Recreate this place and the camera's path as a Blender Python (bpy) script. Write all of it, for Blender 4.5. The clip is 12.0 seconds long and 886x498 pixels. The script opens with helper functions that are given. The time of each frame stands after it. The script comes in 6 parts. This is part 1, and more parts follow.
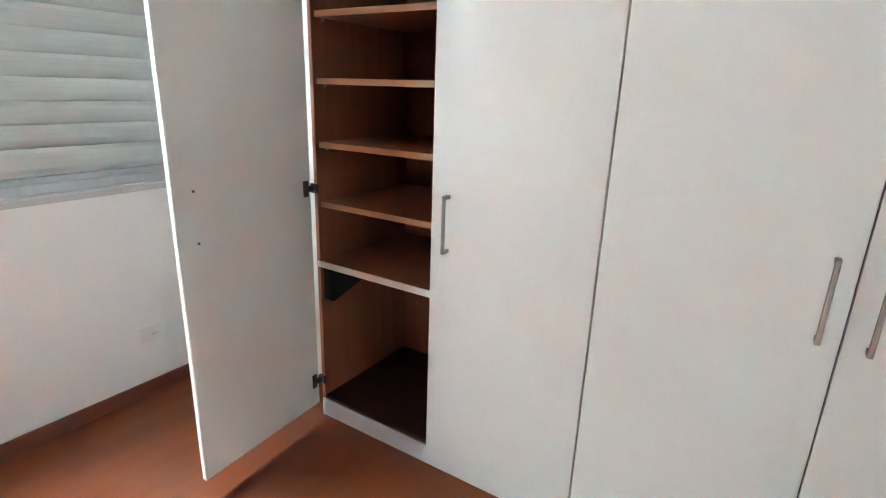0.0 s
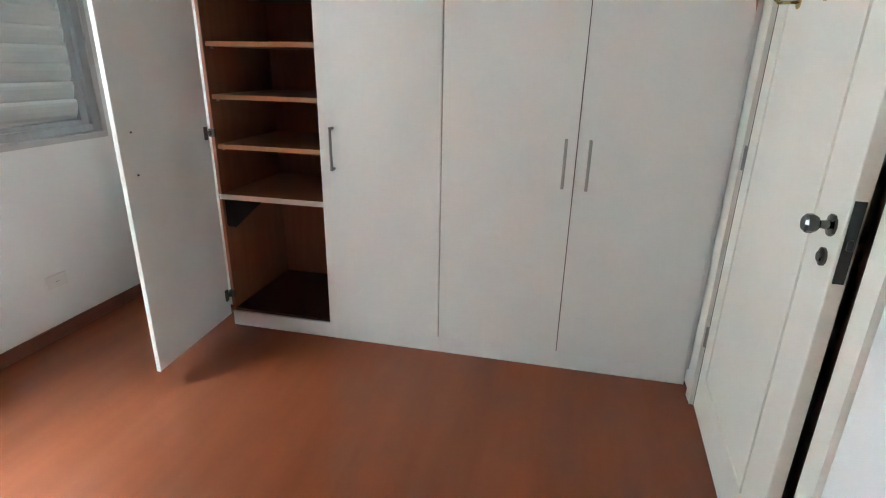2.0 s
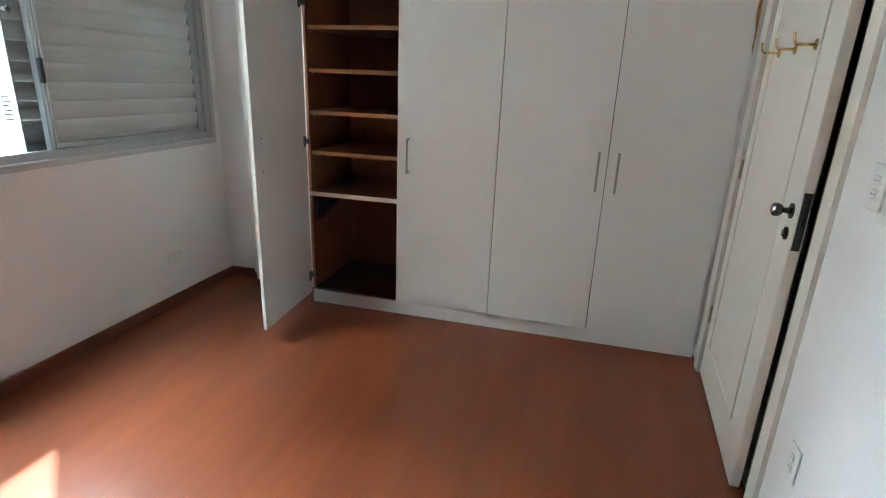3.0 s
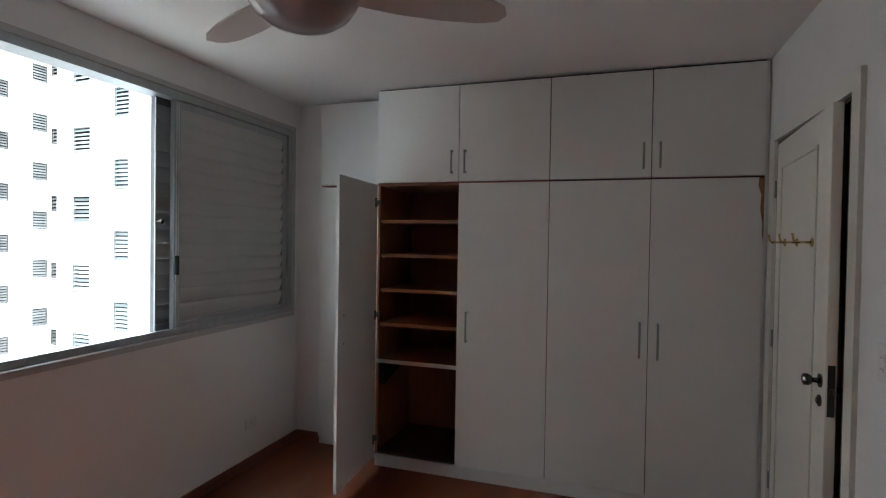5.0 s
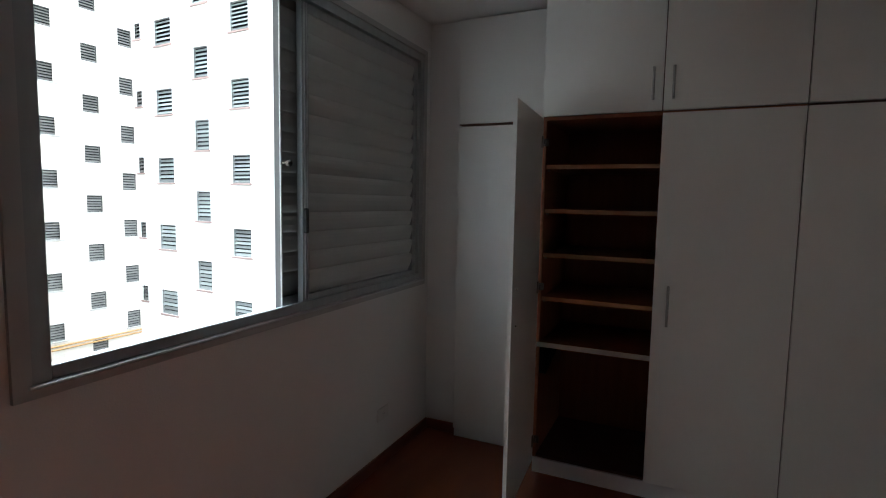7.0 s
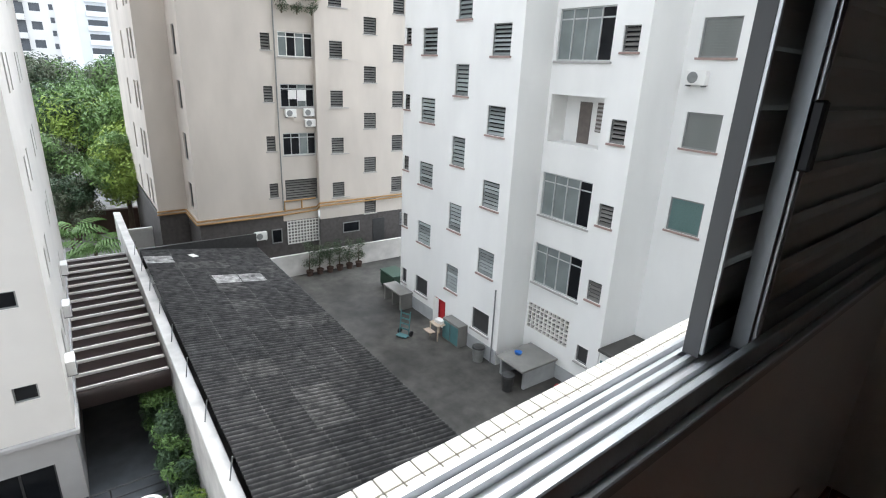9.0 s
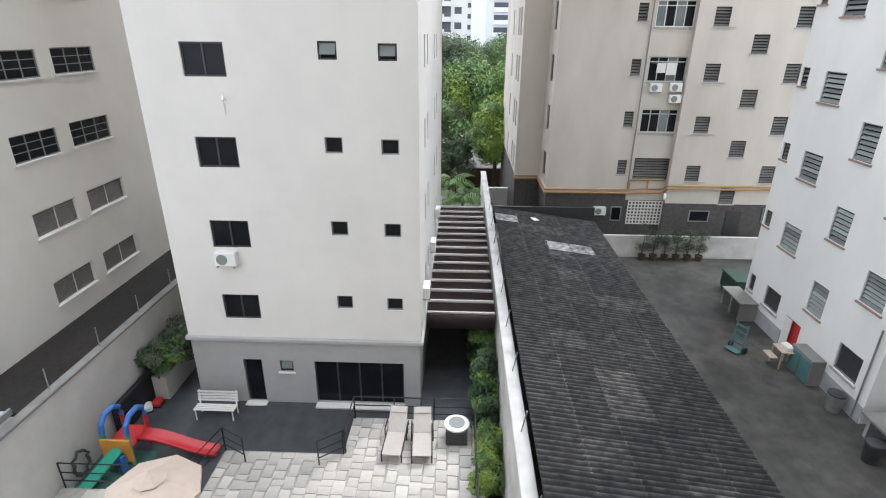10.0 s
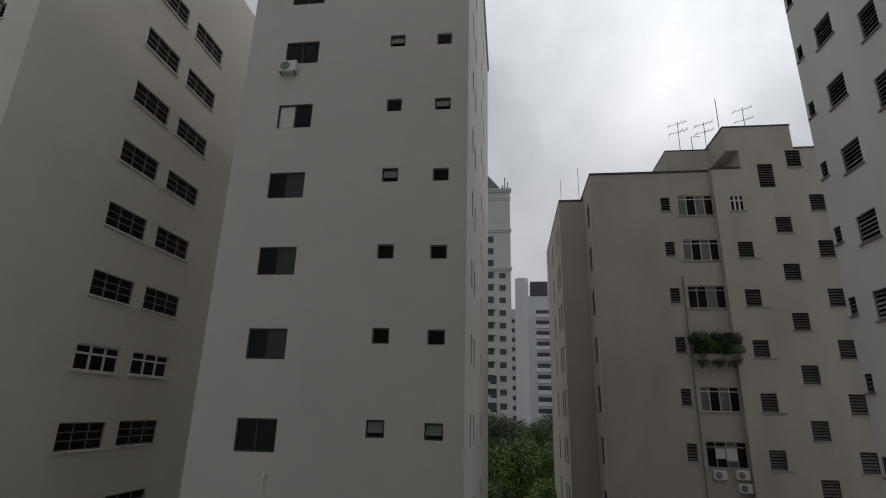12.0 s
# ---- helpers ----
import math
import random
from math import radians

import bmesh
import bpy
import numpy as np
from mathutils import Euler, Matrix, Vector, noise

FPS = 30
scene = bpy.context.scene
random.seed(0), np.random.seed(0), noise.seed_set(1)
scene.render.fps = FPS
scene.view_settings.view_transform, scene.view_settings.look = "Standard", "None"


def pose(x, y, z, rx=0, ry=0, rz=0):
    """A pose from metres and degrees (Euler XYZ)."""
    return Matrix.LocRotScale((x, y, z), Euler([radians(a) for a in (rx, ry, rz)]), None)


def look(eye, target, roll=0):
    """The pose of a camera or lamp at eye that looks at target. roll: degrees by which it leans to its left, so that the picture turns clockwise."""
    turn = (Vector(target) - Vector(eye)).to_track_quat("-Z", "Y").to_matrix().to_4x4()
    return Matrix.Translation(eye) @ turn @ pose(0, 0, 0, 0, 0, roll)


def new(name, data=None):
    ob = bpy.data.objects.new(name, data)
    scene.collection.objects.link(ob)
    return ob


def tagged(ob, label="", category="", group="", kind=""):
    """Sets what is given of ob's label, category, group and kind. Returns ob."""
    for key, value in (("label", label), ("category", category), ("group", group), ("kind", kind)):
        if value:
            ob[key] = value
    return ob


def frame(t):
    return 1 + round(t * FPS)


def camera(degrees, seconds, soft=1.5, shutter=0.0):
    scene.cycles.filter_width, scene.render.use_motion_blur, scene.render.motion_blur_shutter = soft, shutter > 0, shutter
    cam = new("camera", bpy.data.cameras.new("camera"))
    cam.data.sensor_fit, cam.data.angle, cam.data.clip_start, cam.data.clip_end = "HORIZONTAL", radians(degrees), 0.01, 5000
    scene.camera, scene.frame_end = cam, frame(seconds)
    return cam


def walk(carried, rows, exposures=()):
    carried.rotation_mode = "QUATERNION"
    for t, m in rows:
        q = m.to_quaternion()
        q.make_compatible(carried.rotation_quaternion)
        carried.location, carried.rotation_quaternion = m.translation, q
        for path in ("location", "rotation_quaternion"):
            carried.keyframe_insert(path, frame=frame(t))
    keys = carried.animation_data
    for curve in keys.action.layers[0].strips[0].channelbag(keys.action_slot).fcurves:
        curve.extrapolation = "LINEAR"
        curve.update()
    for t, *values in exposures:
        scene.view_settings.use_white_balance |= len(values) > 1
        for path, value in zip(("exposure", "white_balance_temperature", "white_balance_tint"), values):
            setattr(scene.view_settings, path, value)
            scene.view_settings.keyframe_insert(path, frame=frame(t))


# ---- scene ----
cam = camera(80.58, 12.0, soft=1.1)
PATH = [
    (0.0, look((2.369, -1.454, 1.455), (1.339, 0.157, 0.869), 1.84)),
    (0.5, look((2.573, -1.578, 1.429), (1.772, 0.133, 0.773), 2.51)),
    (1.0, look((2.614, -1.704, 1.422), (2.082, 0.103, 0.750), 2.37)),
    (1.5, look((2.558, -1.975, 1.406), (2.114, -0.141, 0.743), 1.41)),
    (2.0, look((2.495, -2.288, 1.405), (2.090, -0.448, 0.734), 1.18)),
    (2.5, look((2.504, -2.623, 1.424), (2.058, -0.795, 0.746), 2.13)),
    (3.0, look((2.423, -2.898, 1.438), (1.953, -1.053, 0.826), 2.25)),
    (3.5, look((2.355, -3.124, 1.471), (1.875, -1.255, 0.946), 1.54)),
    (3.7, look((2.384, -3.141, 1.499), (1.868, -1.252, 1.090), 1.17)),
    (5.5, look((2.323, -3.322, 1.584), (1.654, -1.437, 1.569), 1.16)),
    (6.0, look((2.196, -3.256, 1.566), (1.435, -1.407, 1.549), 1.64)),
    (6.5, look((1.885, -3.067, 1.558), (1.073, -1.239, 1.532), 1.28)),
    (6.7, look((1.749, -2.954, 1.536), (0.924, -1.133, 1.458), 1.28)),
    (8.3, look((0.591, -2.105, 1.480), (-0.433, -0.487, 0.903), 2.19)),
    (8.5, look((0.532, -2.045, 1.475), (-0.624, -0.531, 0.867), 1.80)),
    (8.6, look((0.473, -2.024, 1.471), (-0.754, -0.569, 0.856), 1.82)),
    (9.0, look((0.277, -1.906, 1.488), (-1.177, -0.695, 0.841), 2.62)),
    (9.5, look((0.130, -1.803, 1.503), (-1.595, -1.087, 0.787), 1.61)),
    (10.0, look((0.112, -1.645, 1.486), (-1.734, -1.586, 0.720), 0.47)),
    (10.5, look((0.105, -1.587, 1.408), (-1.802, -1.882, 0.882), 2.70)),
    (10.6, look((0.096, -1.583, 1.399), (-1.833, -1.902, 0.975), 2.42)),
    (11.0, look((0.079, -1.663, 1.376), (-1.888, -2.024, 1.410), 2.02)),
    (11.5, look((0.077, -1.637, 1.461), (-1.855, -1.863, 1.927), 1.78)),
    (12.0, look((0.071, -1.623, 1.529), (-1.835, -1.744, 2.121), 1.46)),
]
walk(cam, PATH, exposures=[(0.0, 4.53, 5350, -5), (0.5, 4.7, 5350, -5), (1.0, 4.55, 5350, -5), (2.0, 4.1, 5400, -5), (2.5, 3.9, 5430, -5), (3.0, 3.55, 5500, -5), (3.7, 3.1, 5600, -4),
                           (5.3, 1.9, 5700, 4), (5.6, 1.8, 5700, 4), (6.1, 1.7, 5700, 4), (6.7, 1.37, 5750, 3), (8.3, 0.35, 5850, 8), (8.6, 0.15, 5850, 8), (9.0, -0.2, 6100, 10), (10.0, -0.4, 6150, 11),
                           (10.6, -0.74, 6150, 11), (11.1, -1.38, 6150, 11), (11.5, -2.72, 6200, 10.5), (12.0, -3.25, 6600, 11.5)])

# world and sun: bright cloud, thinner round the sun
SUN_DIR = Vector((-0.53, 0.48, 1.02)).normalized()
SUN_EL = math.asin(SUN_DIR.z)
world = bpy.data.worlds.new("cloudy_sky")
scene.world = world
world.use_nodes = True
wn = world.node_tree
wn.nodes.clear()
w_out = wn.nodes.new("ShaderNodeOutputWorld")
w_bg = wn.nodes.new("ShaderNodeBackground")
w_sky = wn.nodes.new("ShaderNodeTexSky")
w_sky.sky_type = "NISHITA"
w_sky.sun_disc = False
w_sky.sun_elevation, w_sky.sun_rotation = SUN_EL, math.atan2(SUN_DIR.x, SUN_DIR.y)
w_sky.dust_density, w_sky.air_density = 4.0, 1.0
w_tc = wn.nodes.new("ShaderNodeTexCoord")
w_noise = wn.nodes.new("ShaderNodeTexNoise")
w_noise.inputs["Scale"].default_value, w_noise.inputs["Detail"].default_value = 2.6, 7
w_ramp = wn.nodes.new("ShaderNodeValToRGB")
w_ramp.color_ramp.elements[0].position, w_ramp.color_ramp.elements[0].color = 0.36, (16.0, 17.2, 18.6, 1)
w_ramp.color_ramp.elements[1].position, w_ramp.color_ramp.elements[1].color = 0.66, (27.0, 28.0, 29.0, 1)
w_dot = wn.nodes.new("ShaderNodeVectorMath")
w_dot.operation = "DOT_PRODUCT"
w_dot.inputs[1].default_value = SUN_DIR
w_pos = wn.nodes.new("ShaderNodeMath")
w_pos.operation, w_pos.inputs[1].default_value = "MAXIMUM", 0.0
w_pow = wn.nodes.new("ShaderNodeMath")
w_pow.operation, w_pow.inputs[1].default_value = "POWER", 5.0
w_gain = wn.nodes.new("ShaderNodeMath")
w_gain.operation, w_gain.inputs[1].default_value, w_gain.inputs[2].default_value = "MULTIPLY_ADD", 2.6, 1.0
w_glow = wn.nodes.new("ShaderNodeVectorMath")
w_glow.operation = "SCALE"
w_mix = wn.nodes.new("ShaderNodeMixRGB")
w_mix.inputs[0].default_value = 0.9
wn.links.new(w_tc.outputs["Generated"], w_noise.inputs["Vector"])
wn.links.new(w_tc.outputs["Generated"], w_dot.inputs[0])
wn.links.new(w_dot.outputs["Value"], w_pos.inputs[0])
wn.links.new(w_pos.outputs[0], w_pow.inputs[0])
wn.links.new(w_pow.outputs[0], w_gain.inputs[0])
wn.links.new(w_noise.outputs["Fac"], w_ramp.inputs[0])
wn.links.new(w_ramp.outputs[0], w_glow.inputs[0])
wn.links.new(w_gain.outputs[0], w_glow.inputs["Scale"])
wn.links.new(w_sky.outputs[0], w_mix.inputs[1])
wn.links.new(w_glow.outputs[0], w_mix.inputs[2])
wn.links.new(w_mix.outputs[0], w_bg.inputs["Color"])
w_bg.inputs["Strength"].default_value = 0.15
wn.links.new(w_bg.outputs[0], w_out.inputs["Surface"])
sun_data = bpy.data.lights.new("sun", "SUN")
sun_data.energy, sun_data.angle, sun_data.color = 2.0, radians(1.5), (1.0, 0.95, 0.87)
sun = new("sun", sun_data)
sun.matrix_world = look(SUN_DIR * 40, (0, 0, 0))


# ---- materials ----
def material(name, base, rough=0.6, metal=0.0, vary=0.12, scale=6.0, bump=0.0, bump_scale=60.0, stretch=(1, 1, 1), stain=0.0, stain_scale=0.6,
             random_tint=0.0, spec=0.5, coat=0.0, groove=0.0):
    m = bpy.data.materials.new(name)
    m.use_nodes = True
    n, l = m.node_tree.nodes, m.node_tree.links
    p = n["Principled BSDF"]
    tc, mp = n.new("ShaderNodeTexCoord"), n.new("ShaderNodeMapping")
    mp.inputs["Scale"].default_value = stretch
    l.new(tc.outputs["Object"], mp.inputs["Vector"])
    noise1 = n.new("ShaderNodeTexNoise")
    noise1.inputs["Scale"].default_value, noise1.inputs["Detail"].default_value = scale, 6
    l.new(mp.outputs[0], noise1.inputs["Vector"])
    rng = n.new("ShaderNodeMapRange")
    rng.inputs["To Min"].default_value, rng.inputs["To Max"].default_value = 1 - vary, 1 + vary
    rng.inputs["From Min"].default_value, rng.inputs["From Max"].default_value = 0.25, 0.75
    l.new(noise1.outputs["Fac"], rng.inputs["Value"])
    value = rng.outputs[0]
    if stain:
        noise2 = n.new("ShaderNodeTexNoise")
        noise2.inputs["Scale"].default_value, noise2.inputs["Detail"].default_value = stain_scale, 8
        l.new(mp.outputs[0], noise2.inputs["Vector"])
        r2 = n.new("ShaderNodeMapRange")
        r2.inputs["From Min"].default_value, r2.inputs["From Max"].default_value = 0.35, 0.7
        r2.inputs["To Min"].default_value, r2.inputs["To Max"].default_value = 1 + stain * 0.3, 1 - stain
        l.new(noise2.outputs["Fac"], r2.inputs["Value"])
        mul = n.new("ShaderNodeMath")
        mul.operation = "MULTIPLY"
        l.new(value, mul.inputs[0]), l.new(r2.outputs[0], mul.inputs[1])
        value = mul.outputs[0]
    if random_tint:
        info = n.new("ShaderNodeObjectInfo")
        r3 = n.new("ShaderNodeMapRange")
        r3.inputs["To Min"].default_value, r3.inputs["To Max"].default_value = 1 - random_tint, 1 + random_tint
        l.new(info.outputs["Random"], r3.inputs["Value"])
        mul2 = n.new("ShaderNodeMath")
        mul2.operation = "MULTIPLY"
        l.new(value, mul2.inputs[0]), l.new(r3.outputs[0], mul2.inputs[1])
        value = mul2.outputs[0]
    if groove:  # corrugation shading in the colour: crests lighter, valleys darker, broken by patchy grey lichen
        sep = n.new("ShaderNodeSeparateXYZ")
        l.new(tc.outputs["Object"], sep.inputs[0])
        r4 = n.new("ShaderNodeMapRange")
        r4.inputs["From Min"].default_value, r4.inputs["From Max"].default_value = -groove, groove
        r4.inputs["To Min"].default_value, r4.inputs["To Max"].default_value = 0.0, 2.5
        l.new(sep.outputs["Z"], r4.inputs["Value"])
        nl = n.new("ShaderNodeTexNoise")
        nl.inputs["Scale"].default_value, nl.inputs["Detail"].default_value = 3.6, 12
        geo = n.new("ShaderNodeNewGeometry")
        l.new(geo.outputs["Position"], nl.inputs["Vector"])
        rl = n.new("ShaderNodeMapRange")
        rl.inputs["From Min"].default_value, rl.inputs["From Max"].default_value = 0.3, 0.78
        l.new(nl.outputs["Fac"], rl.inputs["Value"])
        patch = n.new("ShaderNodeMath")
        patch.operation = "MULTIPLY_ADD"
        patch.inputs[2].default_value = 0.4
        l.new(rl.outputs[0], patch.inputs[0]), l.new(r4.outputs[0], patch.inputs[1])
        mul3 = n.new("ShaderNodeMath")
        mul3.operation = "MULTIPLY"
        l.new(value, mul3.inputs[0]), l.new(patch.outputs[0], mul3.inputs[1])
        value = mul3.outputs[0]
    tint = n.new("ShaderNodeVectorMath")
    tint.operation = "SCALE"
    tint.inputs[0].default_value = base
    l.new(value, tint.inputs["Scale"])
    l.new(tint.outputs[0], p.inputs["Base Color"])
    p.inputs["Roughness"].default_value, p.inputs["Metallic"].default_value = rough, metal
    p.inputs["Specular IOR Level"].default_value = spec
    p.inputs["Coat Weight"].default_value = coat
    if bump:
        nb = n.new("ShaderNodeTexNoise")
        nb.inputs["Scale"].default_value, nb.inputs["Detail"].default_value = bump_scale, 4
        l.new(mp.outputs[0], nb.inputs["Vector"])
        bp = n.new("ShaderNodeBump")
        bp.inputs["Strength"].default_value, bp.inputs["Distance"].default_value = bump, 0.01
        l.new(nb.outputs["Fac"], bp.inputs["Height"])
        l.new(bp.outputs[0], p.inputs["Normal"])
    return m


def glass_material(name, tint=(0.85, 0.9, 0.9)):
    m = bpy.data.materials.new(name)
    m.use_nodes = True
    p = m.node_tree.nodes["Principled BSDF"]
    p.inputs["Base Color"].default_value = (*tint, 1)
    p.inputs["Transmission Weight"].default_value = 1.0
    p.inputs["Roughness"].default_value = 0.02
    p.inputs["IOR"].default_value = 1.45
    return m


WALL = material("white_wall_paint", (0.8, 0.79, 0.77), 0.75, vary=0.02, scale=3, bump=0.12, bump_scale=150)
CEIL = material("ceiling_paint", (0.82, 0.81, 0.79), 0.85, vary=0.02, scale=2, bump=0.1, bump_scale=120)
LAMINATE = material("white_laminate", (0.77, 0.76, 0.73), 0.42, vary=0.02, scale=4, bump=0.06, bump_scale=260)
LAM_EDGE = material("white_edge_band", (0.78, 0.77, 0.75), 0.4, vary=0.02)
WOOD_IN = material("cherry_interior", (0.29, 0.105, 0.048), 0.5, vary=0.16, scale=5, stretch=(6, 6, 0.5), bump=0.05, bump_scale=40)
WOOD_SHELF = material("cherry_shelf", (0.3, 0.11, 0.05), 0.45, vary=0.15, scale=5, stretch=(0.7, 7, 7), bump=0.05, bump_scale=40)
WOOD_EDGE = material("shelf_edge_wood", (0.58, 0.33, 0.19), 0.5, vary=0.1, scale=8, stretch=(1, 6, 6))
# dark brown cabinet floor; also carcasses, where it paints shade into the door gaps
WOOD_DARK = material("cabinet_floor_and_gap_shade", (0.06, 0.022, 0.015), 0.45, vary=0.2, scale=4, stretch=(0.7, 5, 5))
FLOOR = material("red_brown_laminate", (0.2, 0.056, 0.022), 0.27, vary=0.055, scale=3.0, stretch=(5, 0.6, 1), stain=0.12, stain_scale=1.0, bump=0.03, bump_scale=30, spec=0.45)
BASEB = material("baseboard_wood", (0.165, 0.045, 0.022), 0.4, vary=0.15, scale=6, stretch=(1, 1, 6))
DARKWOOD = material("dark_jamb_wood", (0.11, 0.065, 0.045), 0.5, vary=0.3, scale=8, stretch=(8, 8, 0.6))
DOORPAINT = material("cream_door_paint", (0.8, 0.77, 0.7), 0.38, vary=0.025, scale=3, bump=0.05, bump_scale=90)
ALU = material("grey_aluminium", (0.42, 0.44, 0.45), 0.4, 0.75, vary=0.06, scale=10, stretch=(4, 4, 0.4))
ALU_LIGHT = material("brushed_aluminium", (0.62, 0.63, 0.64), 0.35, 0.8, vary=0.05, scale=12)
SILL_ALU = material("dusty_aluminium", (0.6, 0.6, 0.6), 0.55, 0.15, vary=0.14, scale=14, stain=0.2, stain_scale=6)
TRIM = material("pale_trim_paint", (0.5, 0.5, 0.49), 0.5, vary=0.05)
# darker copies of ALU and SLAT, with the outer shutter's shade in the colour
ALU_DARK = material("shaded_grey_aluminium", (0.11, 0.112, 0.115), 0.5, 0.25, vary=0.08, scale=10, stretch=(4, 4, 0.4))
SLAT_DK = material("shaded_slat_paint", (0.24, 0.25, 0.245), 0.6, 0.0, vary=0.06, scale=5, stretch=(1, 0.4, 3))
SLAT = material("shutter_slat_paint", (0.5, 0.52, 0.5), 0.5, 0.0, vary=0.05, scale=5, stretch=(1, 0.4, 3))
CHROME = material("satin_nickel", (0.36, 0.355, 0.345), 0.28, 1.0, vary=0.05)
BRASS = material("polished_brass", (0.62, 0.47, 0.22), 0.25, 1.0, vary=0.08)
BLACK = material("black_metal", (0.015, 0.015, 0.017), 0.45, vary=0.2)
HINGE = material("dark_hinge_steel", (0.12, 0.11, 0.1), 0.35, 0.9, vary=0.2)
PLASTIC = material("white_plastic", (0.74, 0.73, 0.7), 0.4, vary=0.02)
FANPAINT = material("fan_blade_finish", (0.52, 0.45, 0.42), 0.38, vary=0.04, scale=4)
FANBOWL = material("fan_bowl_finish", (0.4, 0.35, 0.35), 0.16, vary=0.03, coat=0.4)
# hall walls darker than the room's, so the hall's dimness sits in the colour
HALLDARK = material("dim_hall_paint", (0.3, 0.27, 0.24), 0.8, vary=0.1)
TILE = material("cream_ceramic_tile", (0.68, 0.64, 0.56), 0.35, vary=0.05, scale=20, random_tint=0.05, stain=0.1, stain_scale=3)
DARKCHROME = material("dark_chrome", (0.1, 0.095, 0.09), 0.2, 1.0, vary=0.1)
GROUT = material("dirty_grout", (0.2, 0.18, 0.16), 0.9, vary=0.2, scale=30)
GLASS = glass_material("window_glass")
PALEWOOD = material("bleached_table_wood", (0.45, 0.36, 0.28), 0.7, vary=0.12, scale=8)
MDF = material("broken_board_core", (0.36, 0.2, 0.1), 0.9, vary=0.3, scale=60)
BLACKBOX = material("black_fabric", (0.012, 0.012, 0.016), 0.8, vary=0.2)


# ---- mesh helpers ----
def bx(bm, x0, x1, y0, y1, z0, z1):
    vs = [bm.verts.new(p) for p in ((x0, y0, z0), (x1, y0, z0), (x1, y1, z0), (x0, y1, z0), (x0, y0, z1), (x1, y0, z1), (x1, y1, z1), (x0, y1, z1))]
    for f in ((3, 2, 1, 0), (4, 5, 6, 7), (0, 1, 5, 4), (1, 2, 6, 5), (2, 3, 7, 6), (3, 0, 4, 7)):
        bm.faces.new([vs[i] for i in f])
    return vs


def box(x0, x1, y0, y1, z0, z1, bevel=0.0, segments=1):
    bm = bmesh.new()
    bx(bm, x0, x1, y0, y1, z0, z1)
    if bevel:
        bmesh.ops.bevel(bm, geom=bm.edges[:], offset=bevel, segments=segments, affect="EDGES")
    return bm


def boxes(*rows):
    bm = bmesh.new()
    for r in rows:
        bx(bm, *r)
    return bm


def tube(points, radius, sides=8, closed=False):
    """A round bar along points."""
    bm = bmesh.new()
    pts = [Vector(p) for p in points]
    rings = []
    n = len(pts)
    for i, p in enumerate(pts):
        a = pts[(i - 1) % n] if closed or i else p
        b = pts[(i + 1) % n] if closed or i < n - 1 else p
        d = (b - a).normalized()
        ref = Vector((0, 0, 1)) if abs(d.z) < 0.9 else Vector((1, 0, 0))
        u = d.cross(ref).normalized()
        v = d.cross(u)
        r = radius[i] if isinstance(radius, (list, tuple)) else radius
        rings.append([bm.verts.new(p + r * (math.cos(k * math.tau / sides) * u + math.sin(k * math.tau / sides) * v)) for k in range(sides)])
    pairs = list(zip(rings, rings[1:])) + ([(rings[-1], rings[0])] if closed else [])
    for ra, rb in pairs:
        for k in range(sides):
            bm.faces.new((ra[k], ra[(k + 1) % sides], rb[(k + 1) % sides], rb[k]))
    if not closed:
        bm.faces.new(rings[0][::-1]), bm.faces.new(rings[-1])
    bmesh.ops.recalc_face_normals(bm, faces=bm.faces)
    return bm


def lathe(profile, sides=24, x=0, y=0):
    """A turned shape from (radius, z) pairs."""
    bm = bmesh.new()
    rings = [[bm.verts.new((x + r * math.cos(k * math.tau / sides), y + r * math.sin(k * math.tau / sides), z)) for k in range(sides)] for r, z in profile]
    for ra, rb in zip(rings, rings[1:]):
        for k in range(sides):
            bm.faces.new((ra[k], ra[(k + 1) % sides], rb[(k + 1) % sides], rb[k]))
    bm.faces.new(rings[0][::-1]), bm.faces.new(rings[-1])
    bmesh.ops.recalc_face_normals(bm, faces=bm.faces)
    return bm


def join(*bms):
    out = bmesh.new()
    for b in bms:
        me = bpy.data.meshes.new("tmp")
        b.to_mesh(me)
        b.free()
        out.from_mesh(me)
        bpy.data.meshes.remove(me)
    return out


def mesh_of(name, bm, mat, smooth=False):
    me = bpy.data.meshes.new(name)
    bm.to_mesh(me)
    bm.free()
    me.materials.append(mat)
    if smooth:
        for f in me.polygons:
            f.use_smooth = True
    return me


def thing(name, bm, mat, label, category, group="", kind="", m=None, smooth=False):
    ob = new(name, mesh_of(name, bm, mat, smooth) if bm else None)
    if m is not None:
        ob.matrix_world = m
    return tagged(ob, label, category, group, kind)


def part(name, bm, mat, parent, label="", smooth=False, m=None):
    ob = new(name, bm if isinstance(bm, bpy.types.Mesh) else mesh_of(name, bm, mat, smooth))
    ob.parent = parent
    if m is not None:
        ob.matrix_basis = m
    return tagged(ob, label)


def structure(name, bm, mat, label="", category="", m=None):
    return thing(name, bm, mat, label, category or name.split("_")[0], kind="structure", m=m)


